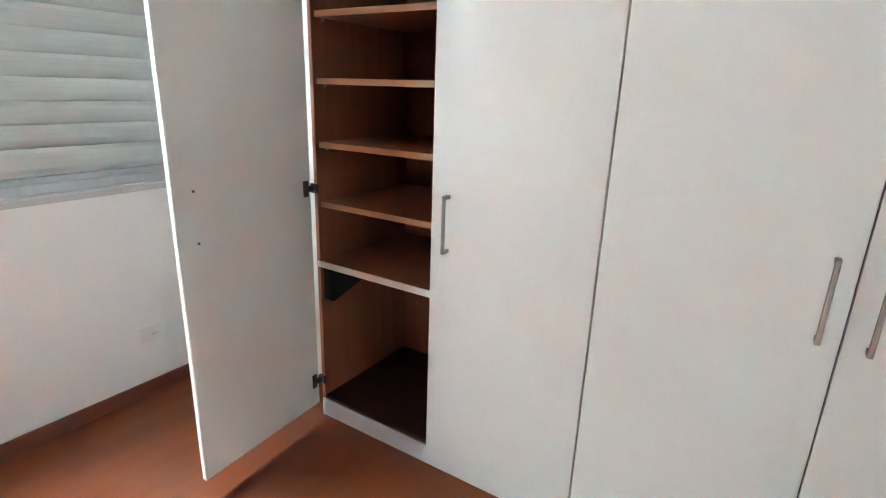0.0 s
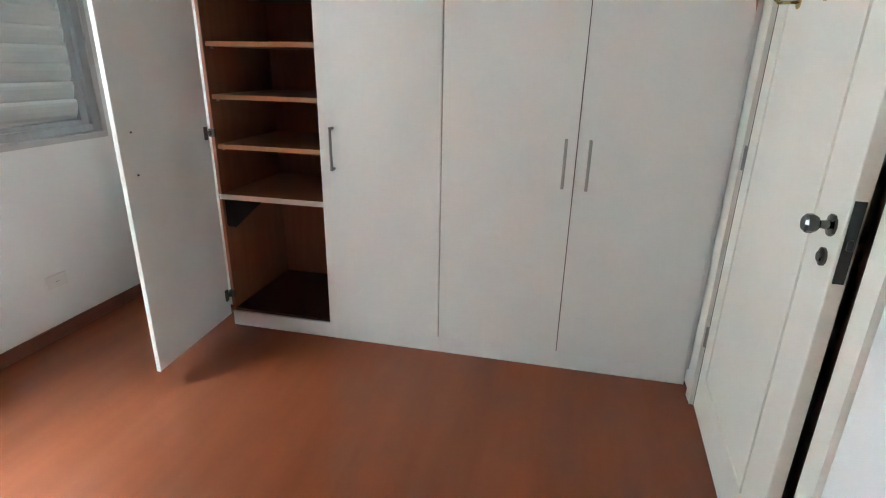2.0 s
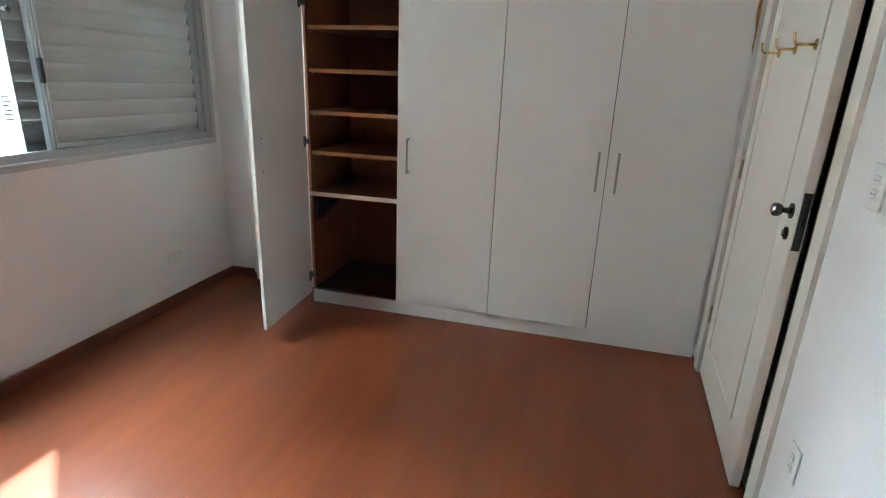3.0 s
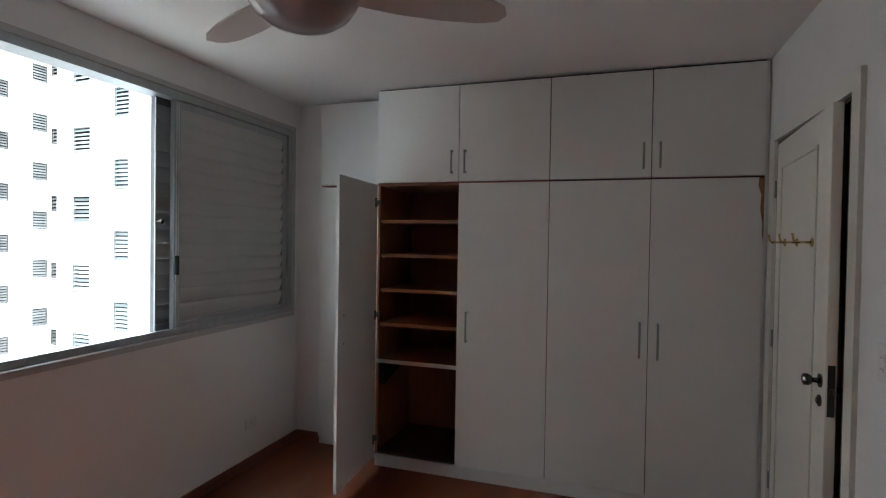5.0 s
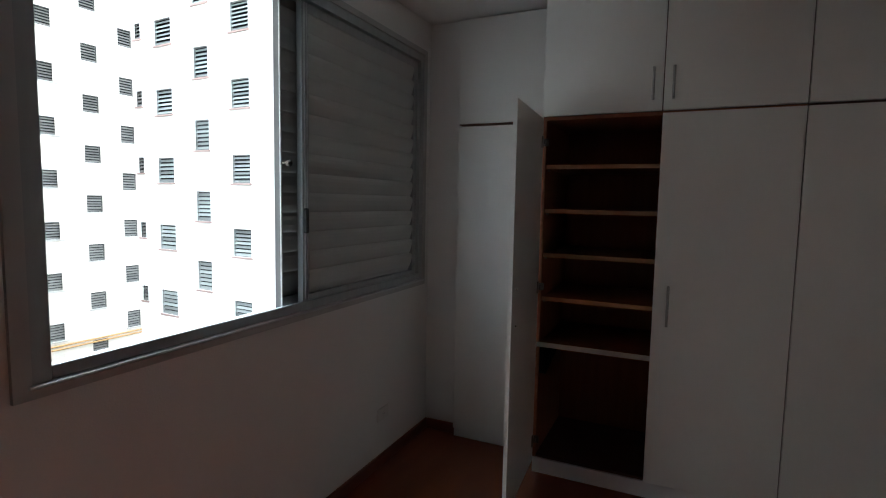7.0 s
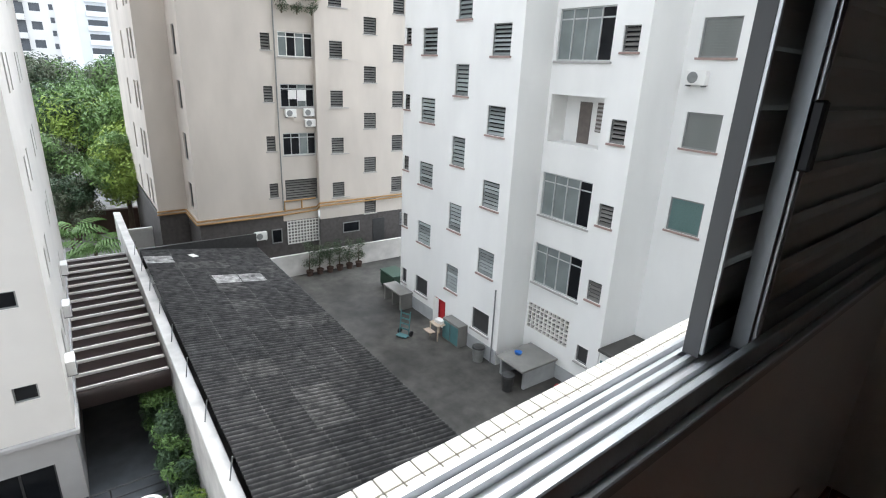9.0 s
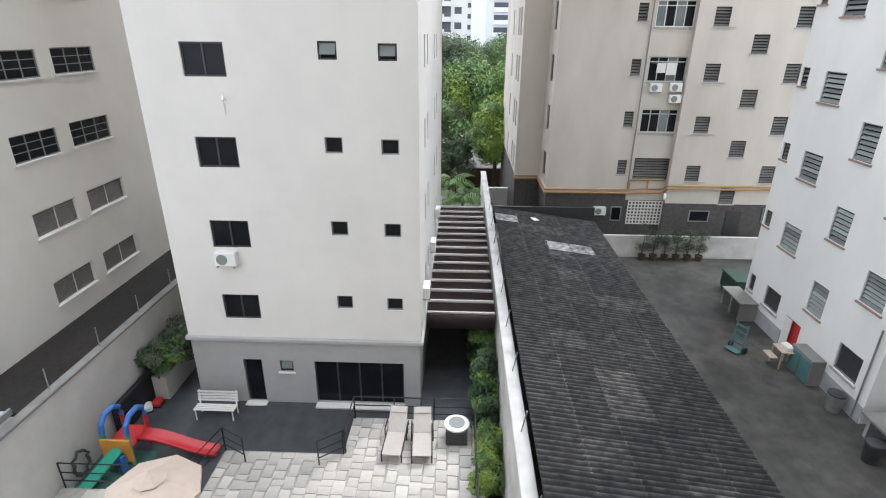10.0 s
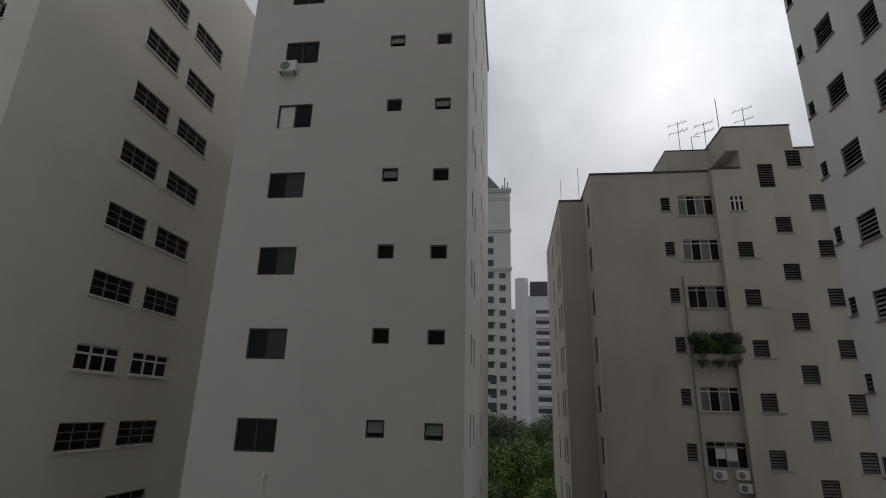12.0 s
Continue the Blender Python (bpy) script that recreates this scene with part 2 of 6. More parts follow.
# ---- the bedroom ----
RX, RY0, RY1, H = 3.17, -4.3, 0.62, 2.612
WY0, WY1, WZ0, WZ1 = -2.03, 0.168, 1.012, 2.40
structure("floor", box(0, RX, RY0, RY1, -0.12, 0), FLOOR, "smooth red-brown laminate floor with a soft sheen", "floor")
structure("ceiling", box(-0.16, RX + 0.14, RY0 - 0.12, RY1 + 0.12, H, H + 0.15), CEIL, "plain white painted ceiling", "ceiling")
structure("wall_window", boxes((-0.16, 0, RY0 - 0.12, WY0, -0.12, H), (-0.16, 0, WY1, RY1 + 0.12, -0.12, H),
                               (-0.118, 0, WY0, WY1, -0.12, WZ0), (-0.16, -0.118, WY0, WY1, -0.12, 0.938), (-0.16, 0, WY0, WY1, WZ1, H)), WALL, "white painted wall round the window", "wall")
DY0, DY1, DZ = -1.075, -0.135, 2.13
structure("wall_door", boxes((RX, RX + 0.14, RY0 - 0.12, DY0, -0.12, H), (RX, RX + 0.14, DY1, RY1 + 0.12, -0.12, H), (RX, RX + 0.14, DY0, DY1, DZ, H)),
          WALL, "white painted wall with the doorway", "wall")
structure("wall_behind_wardrobe", box(0, RX, RY1, RY1 + 0.12, -0.12, H), WALL, "white wall behind the wardrobes", "wall")
structure("wall_corner", box(0, 0.222, 0.265, RY1 - 0.002, 0, H - 0.002), WALL, "white wall nib beside the corner wardrobe", "wall")
structure("wall_rear", box(0, RX, RY0 - 0.12, RY0, -0.12, H), WALL, "plain white rear wall", "wall")
structure("baseboard", box(0.001, 0.016, RY0, 0.264, 0, 0.07, 0.004), BASEB, "red-brown wooden baseboard under the window", "baseboard")
structure("baseboard_corner", box(0.018, 0.221, 0.249, 0.264, 0, 0.07, 0.004), BASEB, "red-brown wooden baseboard in the corner", "baseboard")
structure("baseboard_door", box(RX - 0.016, RX - 0.001, RY0, -1.17, 0, 0.07, 0.004), BASEB, "red-brown wooden baseboard beside the door", "baseboard")
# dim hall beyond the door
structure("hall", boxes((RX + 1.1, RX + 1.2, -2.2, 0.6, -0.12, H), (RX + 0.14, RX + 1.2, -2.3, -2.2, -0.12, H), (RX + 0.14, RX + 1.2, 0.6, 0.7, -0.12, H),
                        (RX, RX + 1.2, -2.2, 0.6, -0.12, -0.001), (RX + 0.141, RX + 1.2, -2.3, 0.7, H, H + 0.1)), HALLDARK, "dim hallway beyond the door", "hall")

# window: fixed frame, outer sash and louvred shutter
window = thing("window_1", None, None, "grey aluminium sliding window with louvred shutter, half open", "window", kind="structure")
part("window_frame", boxes((-0.115, 0.008, WY0 + 0.002, WY0 + 0.05, WZ0 + 0.002, WZ1 - 0.002), (-0.115, 0.008, WY1 - 0.05, WY1 - 0.002, WZ0 + 0.002, WZ1 - 0.002),
                           (-0.115, 0.008, WY0 + 0.05, WY1 - 0.05, WZ1 - 0.045, WZ1 - 0.002)),
     ALU, window, "grey aluminium frame")
part("sill_plate", box(-0.115, 0.008, WY0 + 0.05, WY1 - 0.05, WZ0 + 0.0015, WZ0 + 0.008), SILL_ALU, window, "pale dusty aluminium sill plate")
part("casing", boxes((0.001, 0.014, WY0 - 0.045, WY0, WZ0 - 0.03, WZ1 + 0.03), (0.001, 0.014, WY1, WY1 + 0.03, WZ0 - 0.03, WZ1 + 0.03),
                     (0.001, 0.014, WY0, WY1, WZ1, WZ1 + 0.03), (0.001, 0.014, WY0, WY1, WZ0 - 0.03, WZ0)), TRIM, window, "flat pale grey trim")
part("sill_lip", box(0.0085, 0.022, WY0 - 0.01, WY1 + 0.01, WZ0 - 0.004, WZ0 + 0.006, 0.002), ALU_LIGHT, window, "bright aluminium lip")
for x in (-0.105, -0.085, -0.067, -0.04):
    part("sliding_track", box(x - 0.004, x + 0.004, WY0 + 0.05, WY1 - 0.05, WZ0 + 0.0082, WZ0 + 0.022), ALU_LIGHT, window)


def shutter(name, y0, y1, x, label, stile, paint, slat_paint):
    ob = part(name, boxes((x - 0.014, x + 0.014, y0, y0 + stile, WZ0 + 0.0225, WZ1 - 0.048), (x - 0.014, x + 0.014, y1 - stile, y1, WZ0 + 0.0225, WZ1 - 0.048),
                          (x - 0.014, x + 0.014, y0 + stile, y1 - stile, WZ1 - 0.09, WZ1 - 0.048), (x - 0.014, x + 0.014, y0 + stile, y1 - stile, WZ0 + 0.0225, WZ0 + 0.07)),
              paint, window, label)
    n = 14
    z0, z1 = WZ0 + 0.08, WZ1 - 0.094
    step = (z1 - z0) / n
    bm = bmesh.new()
    w = y1 - y0 - 2 * stile - 0.004
    front = [(-0.014, -0.01), (-0.01, step * 0.04), (-0.001, step * 0.22), (0.008, step * 0.5), (0.014, step * 0.78), (0.0145, step * 0.95), (0.009, step * 1.12)]
    prof = front + [(px - 0.003, pz + 0.001) for px, pz in front[::-1]]
    a = [bm.verts.new((px, -w / 2, pz)) for px, pz in prof]
    b = [bm.verts.new((px, w / 2, pz)) for px, pz in prof]
    for i in range(len(prof)):
        j = (i + 1) % len(prof)
        bm.faces.new((a[i], a[j], b[j], b[i]))
    bm.faces.new(a[::-1]), bm.faces.new(b)
    bmesh.ops.recalc_face_normals(bm, faces=bm.faces)
    me = mesh_of("slat", bm, slat_paint)
    for i in range(n):
        part("slat", me, slat_paint, ob, m=Matrix.Translation((x, (y0 + y1) / 2, z0 + i * step)))
    return ob


shutter("inner_shutter", -0.95, 0.115, -0.026, "grey louvred aluminium shutter", 0.045, ALU, SLAT)
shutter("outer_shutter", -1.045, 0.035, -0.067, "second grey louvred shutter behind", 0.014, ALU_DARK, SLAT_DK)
for y in (-0.938, -0.922):
    part("stile_ridge", box(-0.0118, -0.006, y, y + 0.006, WZ0 + 0.03, WZ1 - 0.055, 0.001), ALU_LIGHT, window, "raised aluminium ridge")
part("edge_bead", box(-0.0525, -0.046, -1.0455, -1.039, WZ0 + 0.03, WZ1 - 0.055, 0.001), ALU_LIGHT, window, "bright thin edge of the outer shutter")
part("glass_sash", boxes((-0.117, -0.093, -0.945, -0.91, WZ0 + 0.0225, WZ1 - 0.048), (-0.117, -0.093, 0.06, 0.1, WZ0 + 0.0225, WZ1 - 0.048),
                         (-0.117, -0.093, -0.91, 0.06, WZ1 - 0.09, WZ1 - 0.048), (-0.117, -0.093, -0.91, 0.06, WZ0 + 0.0225, WZ0 + 0.09)), ALU_DARK, window, "grey aluminium sash")
gp = part("pane", box(-0.107, -0.103, -0.91, 0.06, WZ0 + 0.09, WZ1 - 0.09), GLASS, window)
gp.visible_shadow = False
part("frame_upstand", box(-0.008, 0.0075, WY0 + 0.05, WY1 - 0.05, WZ0 + 0.0085, WZ0 + 0.047, 0.002), ALU, window, "raised inner edge of the bottom frame")
part("latch", join(box(-0.0115, 0.008, -0.947, -0.925, 1.36, 1.47, 0.004)), BLACK, window, "black shutter pull")
part("knob", join(lathe([(0.008, 0), (0.008, 0.03), (0.015, 0.034), (0.015, 0.047), (0.009, 0.052)], 12)), DARKCHROME, window, "small dark metal catch",
     m=pose(-0.05, -1.035, 1.66, 0, 90, 0))

# outer sill of small cream tiles and the outer wall
structure("outer_sill", boxes((-0.226, -0.16, -3.2, 1.2, 0.84, 0.940), (-0.226, -0.16, -3.2, 1.2, -3.0, 0.84)), GROUT, "tiled outer ledge under the window", "ledge")
tile_mesh = mesh_of("tile", box(-0.0149, 0.0149, -0.0149, 0.0149, 0, 0.005, 0.001), TILE)
ledge = thing("tiled_ledge", None, None, "ledge of small square cream tiles outside the window", "ledge", kind="structure")
for i in range(58):
    for j in range(3):
        part("tile", tile_mesh, TILE, ledge, m=Matrix.Translation((-0.1455 - j * 0.0322, -2.0 + i * 0.0322, 0.9405)))
structure("tiled_fin", boxes((-1.483, -0.165, -3.75, -3.458, 2.37, 9)), GROUT, "tile-clad upper fin projecting beside the window", "fin")
FINTILE = material("brown_cladding_tile", (0.2, 0.175, 0.15), 0.5, vary=0.12, scale=9, random_tint=0.15, stain=0.2, stain_scale=2)
fin_mesh = mesh_of("tile", box(-0.0295, 0.0295, 0, 0.006, -0.0295, 0.0295, 0.0015), FINTILE)
fin = thing("pier_tiles", None, None, "square grey-brown cladding tiles on the upper fin", "cladding", kind="structure")
for i in range(10):
    for k in range(28):
        part("tile", fin_mesh, FINTILE, fin, m=Matrix.Translation((-1.453 + i * 0.062, -3.457, 2.401 + k * 0.062)))
# own block's unseen wall, extended to cut skylight on the walls facing it
structure("facade_own", boxes((-0.162, -0.161, -13, -4.42, -12, 24), (-0.162, -0.161, 0.74, 13, -12, 24), (-0.162, -0.161, -4.42, 0.74, 2.78, 24), (-0.162, -0.161, -4.42, 0.74, -12, -0.13)),
          material("own_facade_paint", (0.6, 0.57, 0.52), 0.8, vary=0.06), "pale unseen outer wall of the apartment block, sized to cut skylight", "wall")


# ---- wardrobes ----
def handle(parent, x, y, z0, z1, label="slim satin nickel bar handle"):
    part("handle", join(tube([(x, y - 0.03, z0), (x, y - 0.03, z1)], 0.0065, 8), boxes((x - 0.006, x + 0.006, y - 0.034, y, z0, z0 + 0.012), (x - 0.006, x + 0.006, y - 0.034, y, z1 - 0.012, z1))),
         CHROME, parent, label)


def closed_door(parent, x0, x1, z0, z1, y, hx, hz0, hz1):
    d = part("door", box(x0 + 0.0025, x1 - 0.0025, y, y + 0.018, z0, z1, 0.0015), LAMINATE, parent, "flat white laminate door")
    handle(d, hx, y, hz0, hz1)
    return d


def carcass(x0, x1, y, z0, z1, skip=False):
    rows = [(x0, x0 + 0.018, y, RY1 - 0.003, z0, z1), (x1 - 0.018, x1, y, RY1 - 0.003, z0, z1), (x0 + 0.018, x1 - 0.018, RY1 - 0.014, RY1 - 0.003, z0, z1),
            (x0 + 0.018, x1 - 0.018, y, RY1 - 0.014, z1 - 0.018, z1)]
    if not skip:
        rows.append((x0 + 0.018, x1 - 0.018, y, RY1 - 0.014, z0, z0 + 0.018))
    return boxes(*rows)


X0, X1, X2, X3, X4 = 0.8, 1.385, 1.974, 2.562, 3.148
ZB, ZM, ZT = 0.092, 1.956, 2.602
# open tall unit
open_unit = thing("wardrobe", None, None, "white wardrobe with one door standing open on brown shelves", "wardrobe", "built-in wardrobes")
part("side_panel", box(X0, X0 + 0.018, 0.02, RY1 - 0.003, 0.09, 1.966), WOOD_IN, open_unit, "cherry-brown side panel")
part("side_panel", box(X2 - 0.019, X2 - 0.001, 0.02, RY1 - 0.003, 0.09, 1.966), WOOD_IN, open_unit)
part("back_panel", box(X0 + 0.018, X2 - 0.019, RY1 - 0.014, RY1 - 0.003, 0.09, 1.966), WOOD_IN, open_unit, "cherry-brown back panel")
part("top_panel", box(X0 + 0.018, X2 - 0.019, 0.02, RY1 - 0.014, 1.948, 1.966), WOOD_IN, open_unit)
part("partition", box(X1 + 0.012, X1 + 0.03, 0.021, RY1 - 0.015, 0.09, 1.947), WOOD_IN, open_unit)
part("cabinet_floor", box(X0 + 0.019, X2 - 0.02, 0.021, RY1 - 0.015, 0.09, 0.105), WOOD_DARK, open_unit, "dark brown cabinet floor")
part("plinth", box(X0, X2 - 0.001, 0.02, 0.038, 0.0, 0.084), LAM_EDGE, open_unit, "white plinth")
for z in (1.0, 1.24, 1.48, 1.716):
    sh = part("shelf", box(X0 + 0.019, X1 + 0.011, 0.04, RY1 - 0.015, z - 0.022, z), WOOD_SHELF, open_unit, "cherry-brown shelf")
    part("edge_band", box(X0 + 0.019, X1 + 0.011, 0.036, 0.0398, z - 0.022, z), WOOD_EDGE, sh, "pale wood edge band")
    part("shelf_pin", box(X0 + 0.0185, X0 + 0.03, 0.07, 0.08, z - 0.034, z - 0.0225), CHROME, sh)
fx = part("fixed_shelf", box(X0 + 0.019, X1 + 0.011, 0.026, RY1 - 0.015, 0.722, 0.748), WOOD_SHELF, open_unit, "fixed brown shelf")
part("edge_band", box(X0 + 0.004, X1 + 0.011, 0.019, 0.0258, 0.722, 0.748), LAM_EDGE, fx, "white edge band")
# black piece on the left side panel, tapering towards the back
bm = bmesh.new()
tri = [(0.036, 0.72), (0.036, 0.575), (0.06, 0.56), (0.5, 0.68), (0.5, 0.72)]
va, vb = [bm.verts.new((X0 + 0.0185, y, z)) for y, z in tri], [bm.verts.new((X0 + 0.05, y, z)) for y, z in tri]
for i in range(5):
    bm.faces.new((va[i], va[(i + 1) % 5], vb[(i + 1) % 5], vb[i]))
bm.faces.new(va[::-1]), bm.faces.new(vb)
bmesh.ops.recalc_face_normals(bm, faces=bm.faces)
part("bracket", bm, BLACKBOX, open_unit, "black tapered piece under the shelf")
closed_door(open_unit, X1, X2, ZB, ZM, 0.0, 1.456, 0.918, 1.118)
od = part("open_door", box(0.0, 0.586, -0.018, 0.0, ZB - 0.012, ZM, 0.0015), LAMINATE, open_unit, "white laminate door standing wide open", m=pose(X0 + 0.008, -0.008, 0, 0, 0, -86.6))
part("edge_strip", box(0.5862, 0.5885, -0.018, 0.0, ZB - 0.012, ZM), LAM_EDGE, od, "bright white edge strip")
for z in (1.12, 0.95):
    part("screw", box(0.513, 0.522, 0.0002, 0.007, z, z + 0.008, 0.002), HINGE, od, "screw left from a removed handle")
for z in (0.17, 1.03, 1.8):
    part("hinge", boxes((0.018, 0.04, 0.0002, 0.007, z, z + 0.062), (-0.012, 0.022, 0.004, 0.016, z + 0.02, z + 0.042), (-0.012, 0.0, 0.0002, 0.03, z + 0.012, z + 0.05)), HINGE, od, "dark steel cup hinge")
# closed tall unit
tall = thing("wardrobe", None, None, "white wardrobe with two closed doors, one edge chipped", "wardrobe", "built-in wardrobes")
# carcass coloured dark to put shade into the gaps between doors
part("carcass", carcass(X2, X4, 0.02, 0.09, 1.966), WOOD_DARK, tall)
part("plinth", box(X2, X4 + 0.01, 0.02, 0.038, 0.0, 0.084), LAM_EDGE, tall, "white plinth")
closed_door(tall, X2, X3, ZB, ZM, 0.0, 2.514, 0.905, 1.114)
bm = bmesh.new()
chip = [(X3 + 0.0015, ZB), (X4 - 0.004, ZB), (X4 - 0.004, 1.60), (X4 - 0.012, 1.64), (X4 - 0.01, 1.7), (X4 - 0.022, 1.78), (X4 - 0.018, 1.86), (X4 - 0.034, 1.91), (X4 - 0.03, ZM), (X3 + 0.0015, ZM)]
va, vb = [bm.verts.new((x, 0.0, z)) for x, z in chip], [bm.verts.new((x, 0.018, z)) for x, z in chip]
for i in range(len(chip)):
    j = (i + 1) % len(chip)
    bm.faces.new((va[i], va[j], vb[j], vb[i]))
bm.faces.new(va[::-1]), bm.faces.new(vb)
bmesh.ops.recalc_face_normals(bm, faces=bm.faces)
d4 = part("door", bm, LAMINATE, tall, "white laminate door with a broken upper edge")
handle(d4, 2.614, 0.0, 0.902, 1.113)
part("broken_edge", box(X4 - 0.032, X4 - 0.002, 0.008, 0.0178, 1.6, ZM - 0.002), MDF, tall, "bare brown board core")
part("filler_strip", box(X4, X4 + 0.018, 0.012, 0.03, 0.09, ZT), LAM_EDGE, tall)
# top cupboards
for xa, xm, xb, label in ((X0, X1, X2, "white overhead cupboard above the open wardrobe"), (X2, X3, X4, "white overhead cupboard above the closed wardrobe")):
    top = thing("overhead_cupboard", None, None, label, "cupboard", "overhead cupboards")
    # same dark carcass colour for the shade between cupboard doors
    part("carcass", carcass(xa + 0.0005, xb - 0.0005, 0.02, 1.968, ZT), WOOD_DARK, top)
    closed_door(top, xa, xm, 1.968, ZT - 0.006, 0.0, xm - 0.045, 2.02, 2.17)
    closed_door(top, xm, xb, 1.968, ZT - 0.006, 0.0, xm + 0.045, 2.02, 2.17)
# black strip stands in for the shadow between cupboards and ceiling
structure("trim", box(X0, X4, 0.03, 0.05, ZT + 0.001, H - 0.001), BLACK, "black strip in place of the shadow gap over the wardrobes", "trim")
# narrow corner unit
corner = thing("corner_wardrobe", None, None, "narrow white corner wardrobe set back from the rest", "wardrobe", "built-in wardrobes")
part("carcass", carcass(0.224, X0 - 0.001, 0.23, 0.06, 1.966), WOOD_IN, corner)
part("plinth", box(0.224, X0 - 0.001, 0.235, 0.25, 0, 0.059), LAM_EDGE, corner, "white plinth")
closed_door(corner, 0.224, X0 - 0.004, 0.062, 1.966, 0.21, 0.735, 0.95, 1.13)
ctop = thing("overhead_cupboard", None, None, "small white overhead cupboard in the corner", "cupboard", "overhead cupboards")
part("carcass", carcass(0.224, X0 - 0.001, 0.23, 1.978, ZT), WOOD_IN, ctop)
part("door", box(0.2265, X0 - 0.0055, 0.21, 0.228, 1.982, ZT - 0.006, 0.0015), LAMINATE, ctop, "flat white laminate door")

# ---- door, ajar ----
structure("door_casing", boxes((RX - 0.018, RX - 0.001, DY1, DY1 + 0.07, 0, DZ + 0.07), (RX - 0.018, RX - 0.001, DY0 - 0.07, DY0, 0, DZ + 0.07), (RX - 0.018, RX - 0.001, DY0, DY1, DZ, DZ + 0.07)),
          DOORPAINT, "cream painted door casing", "casing")
structure("door_jamb", boxes((RX - 0.001, RX + 0.14, DY0 - 0.0005, DY0 + 0.02, 0, DZ - 0.001), (RX - 0.001, RX + 0.14, DY1 - 0.02, DY1 + 0.0005, 0, DZ - 0.001), (RX - 0.001, RX + 0.14, DY0 + 0.02, DY1 - 0.02, DZ - 0.02, DZ - 0.001)),
          DARKWOOD, "dark-stained wooden door jamb", "jamb")
structure("door_stop", box(RX + 0.004, RX + 0.034, DY0 + 0.0205, DY0 + 0.068, 0, DZ - 0.022), DARKWOOD, "dark-stained wooden door stop", "jamb")
DW = 0.885
door = thing("door_1", box(0, DW, -0.035, 0, 0.012, DZ - 0.024, 0.002), DOORPAINT, "cream painted panel door standing ajar", "door", kind="structure",
             m=pose(RX + 0.03, DY1 - 0.022, 0, 0, 0, -93.6))
for s0, s1, z0, z1 in ((0.11, DW - 0.16, 0.2, 1.98),):
    part("panel_moulding", boxes((s0, s1, -0.041, -0.0352, z0, z0 + 0.012), (s0, s1, -0.041, -0.0352, z1 - 0.012, z1), (s0, s0 + 0.012, -0.041, -0.0352, z0 + 0.012, z1 - 0.012), (s1 - 0.012, s1, -0.041, -0.0352, z0 + 0.012, z1 - 0.012)),
         DOORPAINT, door, "raised panel moulding")
knob = part("door_knob", lathe([(0.026, 0.0), (0.026, 0.006), (0.011, 0.009), (0.009, 0.026), (0.018, 0.032), (0.023, 0.042), (0.022, 0.054), (0.016, 0.06)], 10), DARKCHROME, door, "faceted dark chrome knob",
            m=pose(DW - 0.055, -0.0355, 1.075, 90, 0, 0))
part("lock_cylinder", lathe([(0.022, 0), (0.022, 0.006), (0.013, 0.009), (0.012, 0.012)], 14), DARKCHROME, door, "round lock escutcheon", m=pose(DW - 0.058, -0.0355, 0.998, 90, 0, 0))
part("lock_plate", box(DW + 0.0002, DW + 0.0025, -0.029, -0.006, 0.955, 1.145), BLACK, door, "black lock faceplate")
part("latch_bolt", box(DW + 0.0027, DW + 0.014, -0.024, -0.011, 1.035, 1.06, 0.003), BLACK, door)
part("outer_knob", lathe([(0.026, 0.0), (0.026, 0.006), (0.011, 0.009), (0.01, 0.035), (0.022, 0.042), (0.028, 0.055), (0.027, 0.07), (0.02, 0.078)], 10), BLACK, door, "dark outer knob",
     m=pose(DW - 0.06, 0.0005, 1.045, -90, 0, 0))
for z in (0.3, 1.05, 1.83):
    part("hinge", tube([(-0.004, -0.04, z), (-0.004, -0.04, z + 0.09)], 0.006, 8), CHROME, door, "small painted hinge")
for s0 in (0.675, 0.44, 0.22):
    hook = thing("coat_hook", lathe([(0.019, 0), (0.019, 0.004), (0.009, 0.008)], 14), BRASS, "turned brass coat hook on the cream door", "hook", "coat hooks",
                 m=door.matrix_world @ Matrix.Translation((s0, -0.036, 1.596)) @ pose(0, 0, 0, 90, 0, 0))
    part("arm", tube([(0, 0, 0.006), (0, 0, 0.056), (0, 0.008, 0.066), (0, 0.03, 0.069), (0, 0.036, 0.069)], [0.0045, 0.0055, 0.0045, 0.004, 0.0055], 8), BRASS, hook, "upturned brass arm", True)


# ---- fittings ----
def plate(x, y, z, w, h, facing, label, rockers):
    ob = thing("wall_plate", box(0, 0.007, -w / 2, w / 2, -h / 2, h / 2, 0.003), PLASTIC, label, "socket", m=pose(x, y, z, 0, 0, 0 if facing > 0 else 180))
    for i in range(rockers):
        zz = (i - (rockers - 1) / 2) * 0.035
        part("insert", box(0.0072, 0.010, -0.014, 0.014, zz - 0.013, zz + 0.013, 0.002), PLASTIC, ob)
        for k in (-1, 1):
            part("pin_hole", box(0.0101, 0.0106, k * 0.007 - 0.002, k * 0.007 + 0.002, zz - 0.002, zz + 0.002), BLACK, ob)
    return ob


plate(0.001, -0.29, 0.30, 0.12, 0.075, 1, "white wall socket low beneath the window", 1)
plate(RX - 0.001, -1.33, 1.22, 0.075, 0.12, -1, "white light switch plate beside the door", 2)
plate(RX - 0.001, -1.31, 0.35, 0.075, 0.12, -1, "white double wall socket beside the door", 2)

